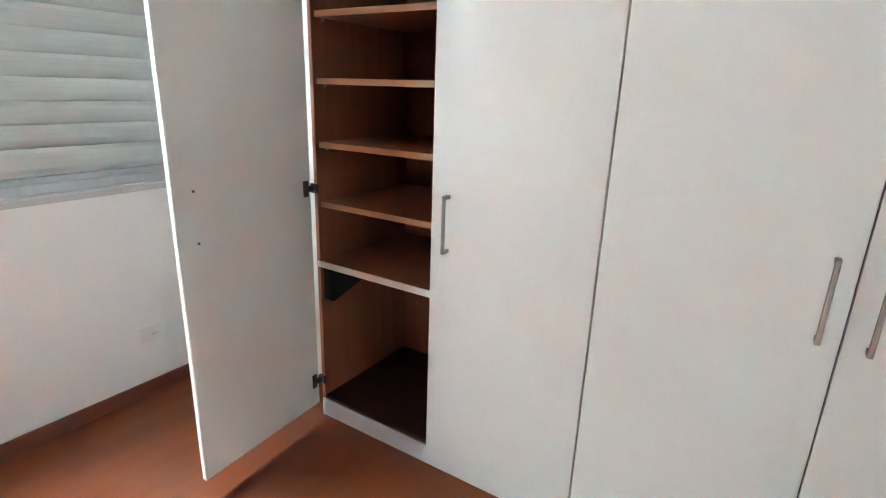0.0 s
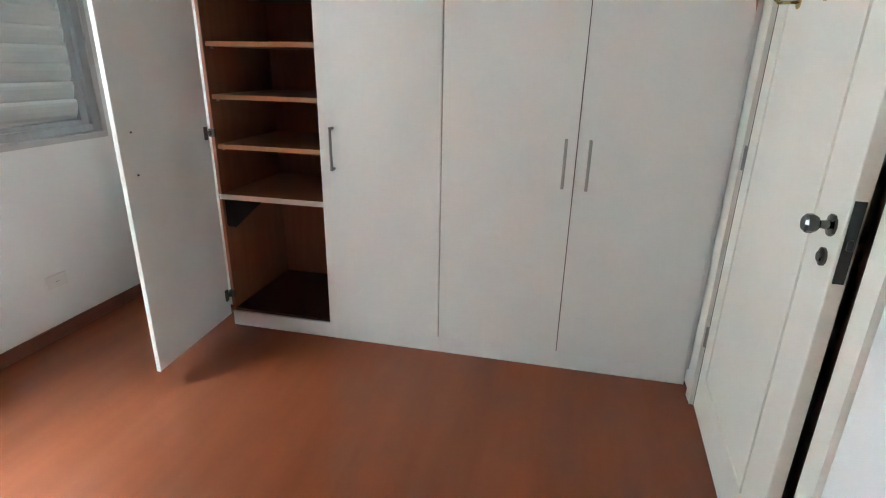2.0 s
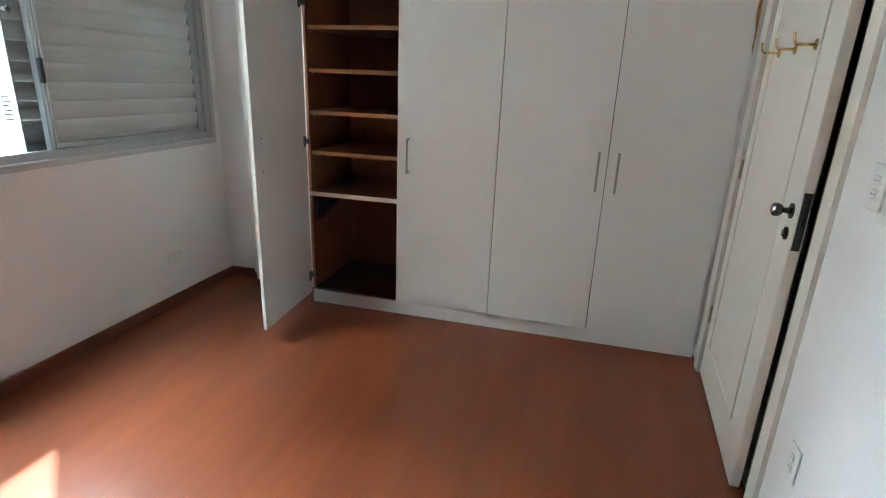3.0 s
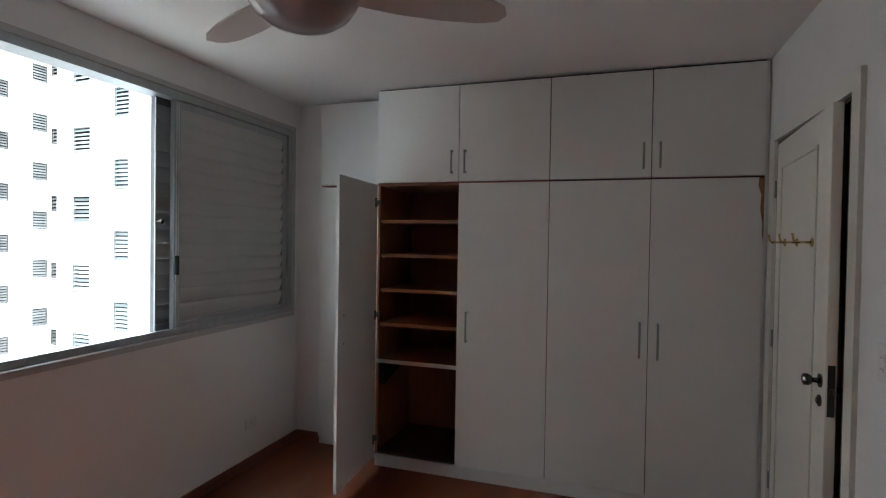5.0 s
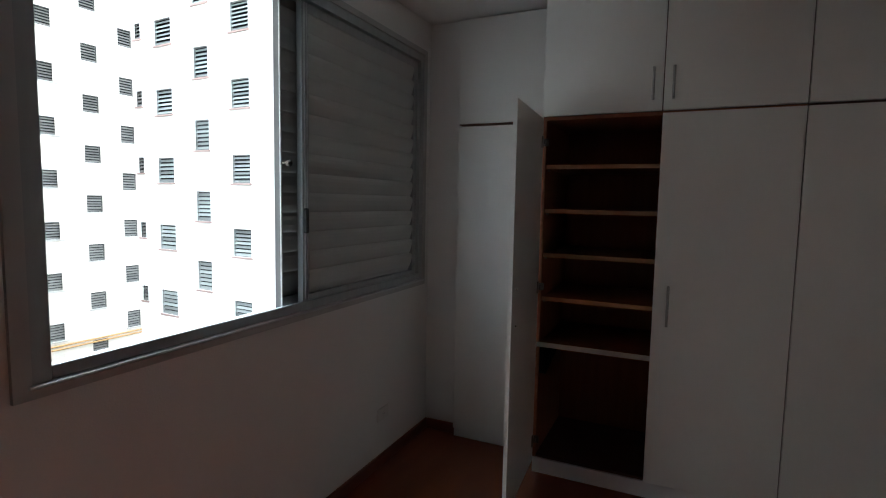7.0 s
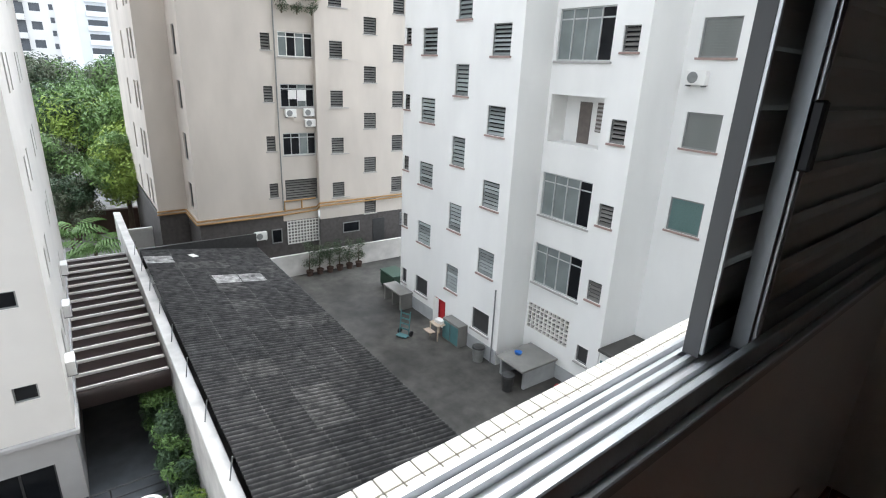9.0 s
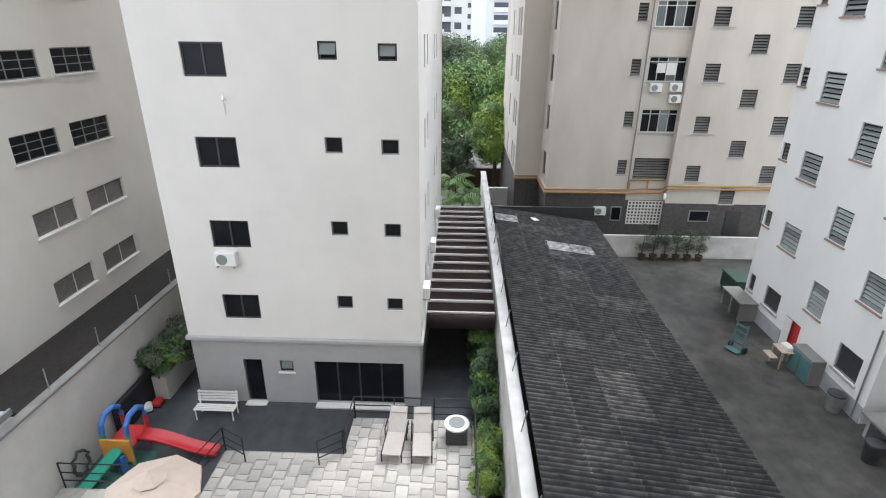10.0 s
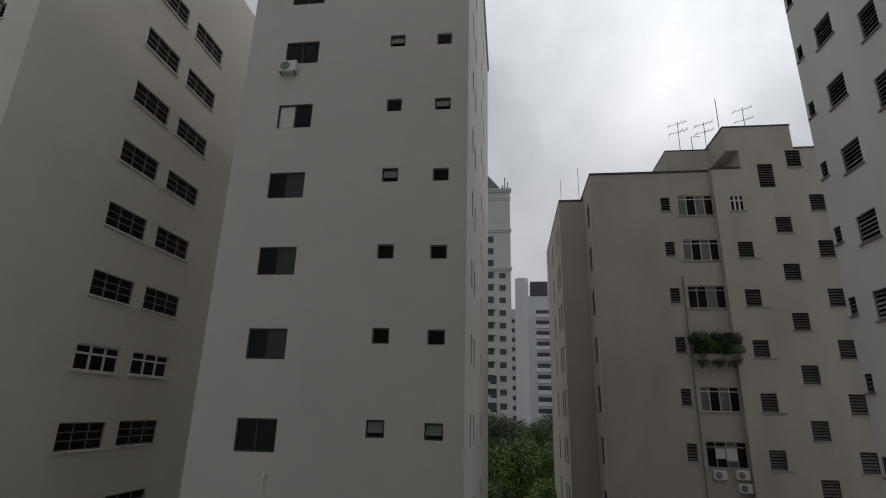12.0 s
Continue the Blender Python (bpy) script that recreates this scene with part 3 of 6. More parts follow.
# ceiling fan
FX, FY, FZ = 1.33, -1.73, 2.44
fan = thing("ceiling_fan", None, None, "three-bladed ceiling fan with glossy rounded hub, at rest", "fan")
fan.location = (FX, FY, FZ)
part("canopy", lathe([(0.07, 0.17), (0.068, 0.155), (0.03, 0.14), (0.016, 0.13), (0.016, 0.06)], 24), FANPAINT, fan, smooth=True)
part("motor_bowl", lathe([(0.07, 0.075), (0.14, 0.062), (0.185, 0.035), (0.198, 0.0), (0.19, -0.045), (0.162, -0.088), (0.115, -0.121), (0.06, -0.138), (0.012, -0.142)], 40), FANBOWL, fan, "glossy mauve-grey bowl", True)
bm = bmesh.new()
top, bot = [], []
outline = [(0.12, -0.05), (0.22, -0.085), (0.36, -0.1), (0.52, -0.095), (0.64, -0.08), (0.7, -0.055), (0.725, -0.015), (0.71, 0.03), (0.64, 0.055), (0.5, 0.07), (0.34, 0.07), (0.2, 0.055), (0.12, 0.045)]
for r, s in outline:
    z = -0.15 * s + 0.01 * (r - 0.12)
    top.append(bm.verts.new((r, s, z + 0.004)))
    bot.append(bm.verts.new((r, s, z - 0.004)))
bm.faces.new(top), bm.faces.new(bot[::-1])
for i in range(len(outline)):
    j = (i + 1) % len(outline)
    bm.faces.new((bot[i], bot[j], top[j], top[i]))
blade = mesh_of("blade", bm, FANPAINT)
for a in (154, 35.5, 275):
    part("blade", blade, FANPAINT, fan, "beige-grey plastic blade", m=pose(0, 0, 0, 0, 0, a) @ Matrix.Diagonal((1.04, 1.1, 1, 1)))

# ---- outdoors: everything stands square to the neighbouring blocks ----
OUT = Matrix.Translation((0.132, 0.059, 0.279)) @ Matrix.Rotation(radians(-3.712), 4, "Z")
PAINT_A = material("warm_grey_render", (0.66, 0.63, 0.59), 0.85, vary=0.02, scale=1.5, stain=0.05, stain_scale=0.35, bump=0.15, bump_scale=40)
PAINT_A2 = material("grey_render", (0.38, 0.37, 0.36), 0.85, vary=0.04, scale=2, stain=0.08)
PAINT_B = material("beige_render", (0.535, 0.485, 0.43), 0.88, vary=0.04, scale=1.2, stain=0.12, stain_scale=0.5, stretch=(1, 1, 0.35), bump=0.15, bump_scale=30)
PAINT_B2 = material("dark_grey_stone_base", (0.075, 0.068, 0.064), 0.8, vary=0.25, scale=5)
PAINT_C = material("white_render", (0.75, 0.745, 0.72), 0.82, vary=0.025, scale=1.2, stain=0.07, stain_scale=0.4, stretch=(1, 1, 0.4), bump=0.12, bump_scale=40)
PAINT_C2 = material("grey_dado", (0.36, 0.37, 0.37), 0.85, vary=0.1, scale=3, stain=0.15)
PAINT_L = material("cream_render", (0.71, 0.672, 0.615), 0.85, vary=0.025, scale=1.2, stain=0.06, stain_scale=0.4)
OCHRE = material("ochre_pipe_paint", (0.36, 0.21, 0.075), 0.7, vary=0.1)
DGLASS = material("dark_window_glass", (0.01, 0.011, 0.013), 0.08, vary=0.3, scale=1.5, spec=0.14)
GGLASS = material("grey_green_glass", (0.18, 0.205, 0.2), 0.08, vary=0.2, scale=1.2, spec=0.35)
LGLASS = material("frosted_pane", (0.4, 0.42, 0.42), 0.25, vary=0.1, scale=2)
TEALSHUT = material("green_shutter", (0.1, 0.17, 0.16), 0.5, vary=0.08, scale=3)
FRAME_DK = material("dark_window_frame", (0.035, 0.035, 0.035), 0.5, vary=0.2)
FRAME_GY = material("grey_window_frame", (0.22, 0.225, 0.22), 0.5, 0.2, vary=0.15)
FRAME_DOOR = material("grey_brown_door_paint", (0.12, 0.1, 0.09), 0.5, vary=0.15)
MESH_BR = material("brown_grey_louvre", (0.2, 0.175, 0.16), 0.7, vary=0.15)
FRAME_PALE = material("pale_grey_window_frame", (0.42, 0.43, 0.42), 0.5, vary=0.12)
SHUT_DK = material("dark_grey_shutter", (0.05, 0.052, 0.055), 0.5, vary=0.12, scale=3)
GREYSHUT = material("grey_shutter", (0.17, 0.18, 0.17), 0.5, vary=0.12, scale=3)
FRAME_WH = material("white_window_frame", (0.7, 0.69, 0.66), 0.5, vary=0.05)
LOUV_LT = material("pale_louvre_glass", (0.2, 0.225, 0.22), 0.3, vary=0.15, scale=3, random_tint=0.5)
LOUV_DK = material("grey_louvre_glass", (0.1, 0.096, 0.088), 0.35, vary=0.2, scale=3, random_tint=0.3)
SILL_RD = material("reddish_sill", (0.3, 0.21, 0.185), 0.8, vary=0.12)
SILL_GY = material("grey_sill", (0.36, 0.35, 0.33), 0.8, vary=0.12)
SILL_WH = material("white_sill", (0.68, 0.66, 0.62), 0.8, vary=0.06)
CONCRETE = material("weathered_concrete", (0.2, 0.195, 0.18), 0.9, vary=0.12, scale=3, stain=0.3, stain_scale=0.8, bump=0.3, bump_scale=25)
MOULDY = material("mould_black_concrete", (0.07, 0.066, 0.06), 0.9, vary=0.4, scale=3, stain=0.5, stain_scale=1.5, bump=0.3, bump_scale=25)
COURT = material("wet_stained_paving", (0.066, 0.062, 0.055), 0.6, vary=0.42, scale=2.2, stain=0.7, stain_scale=0.4, bump=0.2, bump_scale=20)
SLATE = material("dark_slate_paving", (0.052, 0.057, 0.062), 0.6, vary=0.25, scale=2.0, stain=0.25, stain_scale=1.2, bump=0.15, bump_scale=12)
STONE = material("pale_paving_stone", (0.46, 0.43, 0.385), 0.8, vary=0.14, scale=5, random_tint=0.16, stain=0.25, stain_scale=1.2, bump=0.2, bump_scale=25)
JOINT = material("paving_joint", (0.32, 0.3, 0.27), 0.95, vary=0.15)
# groove: half wave height over which the sheets' shading is painted in
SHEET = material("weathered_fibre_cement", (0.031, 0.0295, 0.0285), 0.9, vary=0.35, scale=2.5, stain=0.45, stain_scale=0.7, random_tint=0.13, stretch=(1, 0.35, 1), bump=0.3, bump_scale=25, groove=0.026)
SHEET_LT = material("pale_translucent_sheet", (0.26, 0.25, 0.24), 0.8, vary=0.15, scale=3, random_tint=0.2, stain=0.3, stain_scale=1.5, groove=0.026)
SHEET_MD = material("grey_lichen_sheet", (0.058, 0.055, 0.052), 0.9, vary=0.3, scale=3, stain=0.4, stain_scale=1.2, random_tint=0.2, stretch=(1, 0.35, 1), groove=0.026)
WALLTOP = material("stained_white_wall", (0.55, 0.53, 0.5), 0.9, vary=0.08, scale=2, stain=0.3, stain_scale=0.9, bump=0.2, bump_scale=20)
BROWNROOF = material("brown_panel", (0.034, 0.023, 0.021), 0.85, vary=0.2, scale=3, spec=0.15)
tl = BROWNROOF.node_tree
shine = tl.nodes.new("ShaderNodeBsdfTranslucent")
shine.inputs["Color"].default_value = (0.5, 0.47, 0.45, 1)
blend = tl.nodes.new("ShaderNodeMixShader")
blend.inputs[0].default_value = 0.45
tl.links.new(tl.nodes["Principled BSDF"].outputs[0], blend.inputs[1])
tl.links.new(shine.outputs[0], blend.inputs[2])
tl.links.new(blend.outputs[0], tl.nodes["Material Output"].inputs["Surface"])
LEAF = material("mid_green_leaf", (0.1, 0.18, 0.045), 0.6, vary=0.35, scale=2.5)
LEAF_Y = material("fresh_yellow_green_leaf", (0.21, 0.3, 0.05), 0.6, vary=0.3, scale=2.5)
LEAF_D = material("dark_green_leaf", (0.035, 0.07, 0.028), 0.6, vary=0.35, scale=2.5)
LEAF_G = material("grey_green_leaf", (0.085, 0.1, 0.06), 0.7, vary=0.3, scale=2.5)
BARK = material("bark", (0.09, 0.065, 0.045), 0.95, vary=0.25, scale=8)
RETAIN = material("pale_grey_wall_paint", (0.52, 0.5, 0.475), 0.9, vary=0.05, scale=2, stain=0.12, stain_scale=0.6, bump=0.15, bump_scale=25)
EARTH = material("dark_soil", (0.018, 0.014, 0.011), 0.95, vary=0.4, scale=8, stain=0.3)
RED = material("red_plastic", (0.5, 0.03, 0.035), 0.4, vary=0.06)
BLUE = material("blue_plastic", (0.03, 0.14, 0.42), 0.4, vary=0.06)
YELLOW = material("orange_yellow_plastic", (0.6, 0.27, 0.05), 0.45, vary=0.08)
GREENP = material("green_plastic", (0.03, 0.3, 0.2), 0.4, vary=0.06)
TEAL = material("teal_paint", (0.07, 0.165, 0.17), 0.6, vary=0.12, scale=3)
CANVAS = material("beige_canvas", (0.5, 0.4, 0.33), 0.9, vary=0.06, scale=3)
SLING = material("beige_sling_fabric", (0.42, 0.38, 0.34), 0.85, vary=0.06)
BRONZE = material("dark_bronze_tube", (0.04, 0.037, 0.036), 0.45, 0.5, vary=0.1)
TERRA = material("terracotta", (0.075, 0.045, 0.035), 0.85, vary=0.15)
FARWHITE = material("far_white_tower", (0.7, 0.72, 0.74), 0.8, vary=0.02)
FARCREAM = material("far_cream_tower", (0.6, 0.59, 0.57), 0.8, vary=0.03, scale=0.3)
FARDARK = material("far_dark_glass", (0.07, 0.078, 0.09), 0.35, vary=0.2)


# windows: u runs along the wall, w into it, z up; the frame mesh is the window, the rest its parts
def win_mesh(kind, w, h):
    fw = 0.035
    d = 0.10

    def ring(t, y0, y1):
        bm = bmesh.new()
        loops = [[bm.verts.new((x, y, z)) for x, z in ((-w / 2 + k, k), (w / 2 - k, k), (w / 2 - k, h - k), (-w / 2 + k, h - k))] for k, y in ((0, y0), (t, y0), (t, y1), (0, y1))]
        for i in range(4):
            for j in range(4):
                bm.faces.new((loops[i][j], loops[i][(j + 1) % 4], loops[(i + 1) % 4][(j + 1) % 4], loops[(i + 1) % 4][j]))
        bmesh.ops.recalc_face_normals(bm, faces=bm.faces)
        return bm

    out = []
    if kind in ("louvre_lt", "louvre_dk", "louvre_gy"):
        fr = FRAME_GY if kind != "louvre_dk" else FRAME_DK
        out.append(("window", mesh_of("window", ring(fw, d - 0.05, d), fr)))
        out.append(("pane", mesh_of("pane", box(-w / 2 + fw, w / 2 - fw, d + 0.01, d + 0.02, fw, h - fw), DGLASS)))
        n = max(4, round(h / 0.17))
        st = (h - 2 * fw) / n
        bm = bmesh.new()
        vs = [bm.verts.new(p) for p in ((-w / 2 + fw, d - 0.07, 0.1 * st), (w / 2 - fw, d - 0.07, 0.1 * st), (w / 2 - fw, d, 0.72 * st), (-w / 2 + fw, d, 0.72 * st),
                                        (-w / 2 + fw, d - 0.064, 0.06 * st), (w / 2 - fw, d - 0.064, 0.06 * st), (w / 2 - fw, d + 0.006, 0.68 * st), (-w / 2 + fw, d + 0.006, 0.68 * st))]
        for f in ((0, 1, 2, 3), (7, 6, 5, 4), (0, 4, 5, 1), (3, 2, 6, 7), (0, 3, 7, 4), (1, 5, 6, 2)):
            bm.faces.new([vs[j] for j in f])
        slat = mesh_of("slat", bm, LOUV_LT if kind == "louvre_lt" else LOUV_DK)
        out += [("slat", slat, fw + i * st) for i in range(n)]
    elif kind in ("pair_lt", "pair_sl"):
        out.append(("window", mesh_of("window", ring(0.05, d - 0.04, d), FRAME_DK)))
        out.append(("mullion", mesh_of("mullion", box(-0.03, 0.03, d - 0.04, d - 0.011, 0.051, h - 0.051), FRAME_DK)))
        out.append(("pane", mesh_of("pane", box(-w / 2 + 0.05, -0.03, d - 0.01, d + 0.005, 0.05, h - 0.05), DGLASS if kind == "pair_sl" else FRAME_WH)))
        if kind == "pair_lt":
            out.append(("pane", mesh_of("pane", box(0.03, w / 2 - 0.05, d - 0.01, d + 0.005, 0.05, h - 0.05), DGLASS)))
        else:
            n = 16
            slat = mesh_of("slat", box(0.032, w / 2 - 0.052, d - 0.03, d - 0.012, 0, (h - 0.1) / n * 0.8), SHUT_DK)
            out.append(("shutter_back", mesh_of("shutter_back", box(0.03, w / 2 - 0.05, d - 0.01, d + 0.005, 0.05, h - 0.05), FRAME_DK)))
            out += [("slat", slat, 0.05 + i * (h - 0.1) / n) for i in range(n)]
    elif kind == "pair":
        out.append(("window", mesh_of("window", ring(0.05, d - 0.04, d), FRAME_DK)))
        out.append(("mullion", mesh_of("mullion", box(-0.03, 0.03, d - 0.04, d - 0.011, 0.051, h - 0.051), FRAME_DK)))
        out.append(("pane", mesh_of("pane", box(-w / 2 + 0.05, w / 2 - 0.05, d - 0.01, d + 0.005, 0.05, h - 0.05), DGLASS)))
    elif kind == "tilt":
        out.append(("window", mesh_of("window", ring(0.045, d - 0.03, d), FRAME_DK)))
        out.append(("pane", mesh_of("pane", box(-w / 2 + 0.045, w / 2 - 0.045, d + 0.03, d + 0.04, 0.045, h - 0.045), DGLASS)))
        bm = box(-w / 2 + 0.05, w / 2 - 0.05, -0.008, 0.008, -h * 0.62, 0)
        bm.transform(Matrix.Translation((0, d, h - 0.06)) @ Matrix.Rotation(radians(-16), 4, "X"))
        out.append(("vent_leaf", mesh_of("vent_leaf", bm, GGLASS)))
    elif kind == "grid":
        rows = [(-w / 2 + 0.03 + i * (w - 0.06) / 3 - 0.018, -w / 2 + 0.03 + i * (w - 0.06) / 3 + 0.018, d - 0.035, d, 0.04, h - 0.04) for i in (1, 2)]
        rows += [(-w / 2 + 0.04, w / 2 - 0.04, d - 0.045, d - 0.036, h * k - 0.015, h * k + 0.015) for k in (0.36, 0.66)]
        out.append(("window", mesh_of("window", ring(0.04, d - 0.04, d), FRAME_GY)))
        out += [("mullion" if i < 2 else "transom", mesh_of("bar", box(*r), FRAME_GY)) for i, r in enumerate(rows)]
        out.append(("pane", mesh_of("pane", box(-w / 2 + 0.04, w / 2 - 0.04, d - 0.005, d + 0.01, 0.04, h - 0.04), DGLASS)))
    elif kind == "grid_wh":
        rows = [(-w / 2 + 0.03 + i * (w - 0.06) / 3 - 0.05, -w / 2 + 0.03 + i * (w - 0.06) / 3 + 0.05, d - 0.055, d - 0.02, 0.06, h - 0.06) for i in (1, 2)]
        rows += [(-w / 2 + 0.06, w / 2 - 0.06, d - 0.055, d - 0.021, h * 0.62, h * 0.7)]
        out.append(("window", mesh_of("window", ring(0.06, d - 0.06, d), FRAME_WH)))
        out += [("mullion" if i < 2 else "transom", mesh_of("bar", box(*r), FRAME_WH)) for i, r in enumerate(rows)]
        out.append(("pane", mesh_of("pane", box(-w / 2 + 0.04, w / 2 - 0.04, d - 0.005, d + 0.01, 0.04, h - 0.04), DGLASS)))
    elif kind in ("balcony", "balcony_wh", "balcony_dk"):
        fr = FRAME_WH if kind == "balcony_wh" else FRAME_PALE
        rows = [(-w / 2 + i * w / 4 - 0.022, -w / 2 + i * w / 4 + 0.022, d - 0.045, d, 0.05, h - 0.05) for i in (1, 2, 3)]
        rows.append((-w / 2 + 0.05, w / 2 - 0.05, d - 0.05, d - 0.046, h * 0.78, h * 0.78 + 0.05))
        out.append(("window", mesh_of("window", ring(0.05, d - 0.05, d), fr)))
        out += [("mullion" if i < 3 else "transom", mesh_of("bar", box(*r), fr)) for i, r in enumerate(rows)]
        dark = 3 if kind == "balcony" else 1
        for i in range(4):
            out.append(("pane", mesh_of("pane", box(-w / 2 + 0.05 + i * (w - 0.1) / 4, -w / 2 + 0.05 + (i + 1) * (w - 0.1) / 4, d - 0.005 + 0.004 * (i % 2), d + 0.01, 0.05, h - 0.05),
                                        DGLASS if i == dark or (kind == "balcony_dk" and i != 2) or (kind == "balcony_wh" and i == 3) else GGLASS)))
    elif kind in ("shutter", "shutter_gy"):
        out.append(("window", mesh_of("window", ring(0.05, d - 0.06, d), FRAME_GY)))
        n = round(h / 0.09)
        paint = TEALSHUT if kind == "shutter" else GREYSHUT
        out.append(("roller_shutter", mesh_of("roller_shutter", box(-w / 2 + 0.05, w / 2 - 0.05, d - 0.011, d, 0.05, h - 0.05), paint)))
        slat = mesh_of("slat", box(-w / 2 + 0.052, w / 2 - 0.052, d - 0.03, d - 0.012, 0, (h - 0.1) / n * 0.86), paint)
        out += [("slat", slat, 0.05 + i * (h - 0.1) / n) for i in range(n)]
    elif kind == "mesh_dk":
        out.append(("window", mesh_of("window", ring(0.05, d - 0.05, d), FRAME_GY)))
        out.append(("pane", mesh_of("pane", box(-w / 2 + 0.05, w / 2 - 0.05, d - 0.01, d + 0.005, 0.05, h - 0.05), FRAME_DK)))
    elif kind == "mesh_lt":
        bars = [(-w / 2 + 0.05, w / 2 - 0.05, d - 0.03, d - 0.012, 0.05 + i * (h - 0.1) / 9, 0.05 + (i + 0.5) * (h - 0.1) / 9) for i in range(9)]
        out.append(("window", mesh_of("window", ring(0.05, d - 0.05, d), FRAME_WH)))
        out.append(("mullion", mesh_of("mullion", box(-0.02, 0.02, d - 0.05, d - 0.031, 0.051, h - 0.051), FRAME_WH)))
        out += [("slat", mesh_of("slat", box(*r), MESH_BR)) for r in bars]
        out.append(("pane", mesh_of("pane", box(-w / 2 + 0.05, w / 2 - 0.05, d - 0.005, d + 0.005, 0.05, h - 0.05), FRAME_GY)))
    elif kind == "slot":
        out.append(("window", mesh_of("window", ring(0.04, d - 0.04, d), FRAME_GY)))
        out.append(("pane", mesh_of("pane", box(-w / 2 + 0.04, w / 2 - 0.04, d - 0.01, d + 0.005, 0.04, h - 0.04), DGLASS)))
    return out


WIN_CACHE = {}
SILL_CACHE = {}


def place_window(parent, wm, kind, u, z, w, h, sill):
    """wm turns (u, w, z) of a wall into the building's space."""
    key = (kind, w, h)
    if key not in WIN_CACHE:
        WIN_CACHE[key] = win_mesh(kind, w, h)
    rows = WIN_CACHE[key]
    frame_ob = part(rows[0][0], rows[0][1], None, parent, m=wm @ Matrix.Translation((u, 0, z)))
    for row in rows[1:]:
        part(row[0], row[1], None, frame_ob, m=Matrix.Translation((0, 0, row[2] if len(row) > 2 else 0)))
    if sill:
        k2 = (w, sill.name)
        if k2 not in SILL_CACHE:
            SILL_CACHE[k2] = mesh_of("window_sill", box(-w / 2 - 0.07, w / 2 + 0.07, -0.06, 0.05, -0.07, -0.002), sill)
        part("window_sill", SILL_CACHE[k2], None, frame_ob)
    return frame_ob


def wall_with_openings(u0, u1, z0, z1, holes, depth=0.14, open_backs=()):
    """A wall skin in (u, w, z) with openings that go in by depth; holes are (u, z, w, h) with u the middle and z the foot."""
    bm = bmesh.new()
    us = sorted({u0, u1, *[round(h[0] - h[2] / 2, 4) for h in holes], *[round(h[0] + h[2] / 2, 4) for h in holes]})
    zs = sorted({z0, z1, *[round(h[1], 4) for h in holes], *[round(h[1] + h[3], 4) for h in holes]})
    us, zs = [u for u in us if u0 <= u <= u1], [z for z in zs if z0 <= z <= z1]
    grid = {}

    def v(i, j):
        if (i, j) not in grid:
            grid[i, j] = bm.verts.new((us[i], 0, zs[j]))
        return grid[i, j]
    for i in range(len(us) - 1):
        for j in range(len(zs) - 1):
            cu, cz = (us[i] + us[i + 1]) / 2, (zs[j] + zs[j + 1]) / 2
            if not any(abs(cu - h[0]) < h[2] / 2 and h[1] < cz < h[1] + h[3] for h in holes):
                bm.faces.new((v(i, j), v(i + 1, j), v(i + 1, j + 1), v(i, j + 1)))
    for u, z, w, h in holes:
        a = [(u - w / 2, z), (u + w / 2, z), (u + w / 2, z + h), (u - w / 2, z + h)]
        f = [bm.verts.new((p[0], 0, p[1])) for p in a]
        b = [bm.verts.new((p[0], depth, p[1])) for p in a]
        for i in range(4):
            j = (i + 1) % 4
            bm.faces.new((f[i], b[i], b[j], f[j]))
        if (u, z) not in open_backs:
            bm.faces.new(b)
    bmesh.ops.remove_doubles(bm, verts=bm.verts, dist=0.0005)
    bmesh.ops.recalc_face_normals(bm, faces=bm.faces)
    return bm


def wall_frame(x, y, turn):
    return pose(x, y, 0, 0, 0, turn)


def ac_unit(x, y, z, turn, label="white split air-conditioner unit on the wall", s=1.0):
    ob = thing("air_conditioner", box(-0.38 * s, 0.38 * s, -0.28 * s, 0, 0, 0.52 * s, 0.02), PLASTIC, label, "air conditioner", "outdoor units", m=OUT @ pose(x, y, z, 0, 0, turn))
    part("fan_grille", lathe([(0.2 * s, 0), (0.2 * s, 0.012), (0.16 * s, 0.018), (0.05 * s, 0.02)], 20), FRAME_GY, ob, "round dark fan grille", m=pose(-0.1 * s, -0.281 * s, 0.26 * s, 90, 0, 0))
    for k in (-0.3, 0.3):
        part("bracket", box(k * s - 0.02, k * s + 0.02, -0.3 * s, 0.0, -0.05, -0.002), FRAME_GY, ob)
    return ob


# facade facing +x: u runs +y;  facing -y: u runs +x;  facing +y: u runs -x
TURN_PX, TURN_MY, TURN_PY = 90, 0, 180


def facade(parent, x, y, turn, u0, u1, z0, z1, rows, paint, name="wall", label=""):
    """rows: (kind, u, z, w, h, sill)."""
    wm = wall_frame(x, y, turn)
    part(name, wall_with_openings(u0, u1, z0, z1, [(r[1], r[2], r[3], r[4]) for r in rows], open_backs=[(r[1], r[2]) for r in rows if r[0] == "open"]), paint, parent, label, m=wm)
    for kind, u, z, w, h, sill in rows:
        if kind and kind != "open":
            place_window(parent, wm, kind, u, z, w, h, sill)


GA, GC, GL = -12.0, -10.7, -9.6

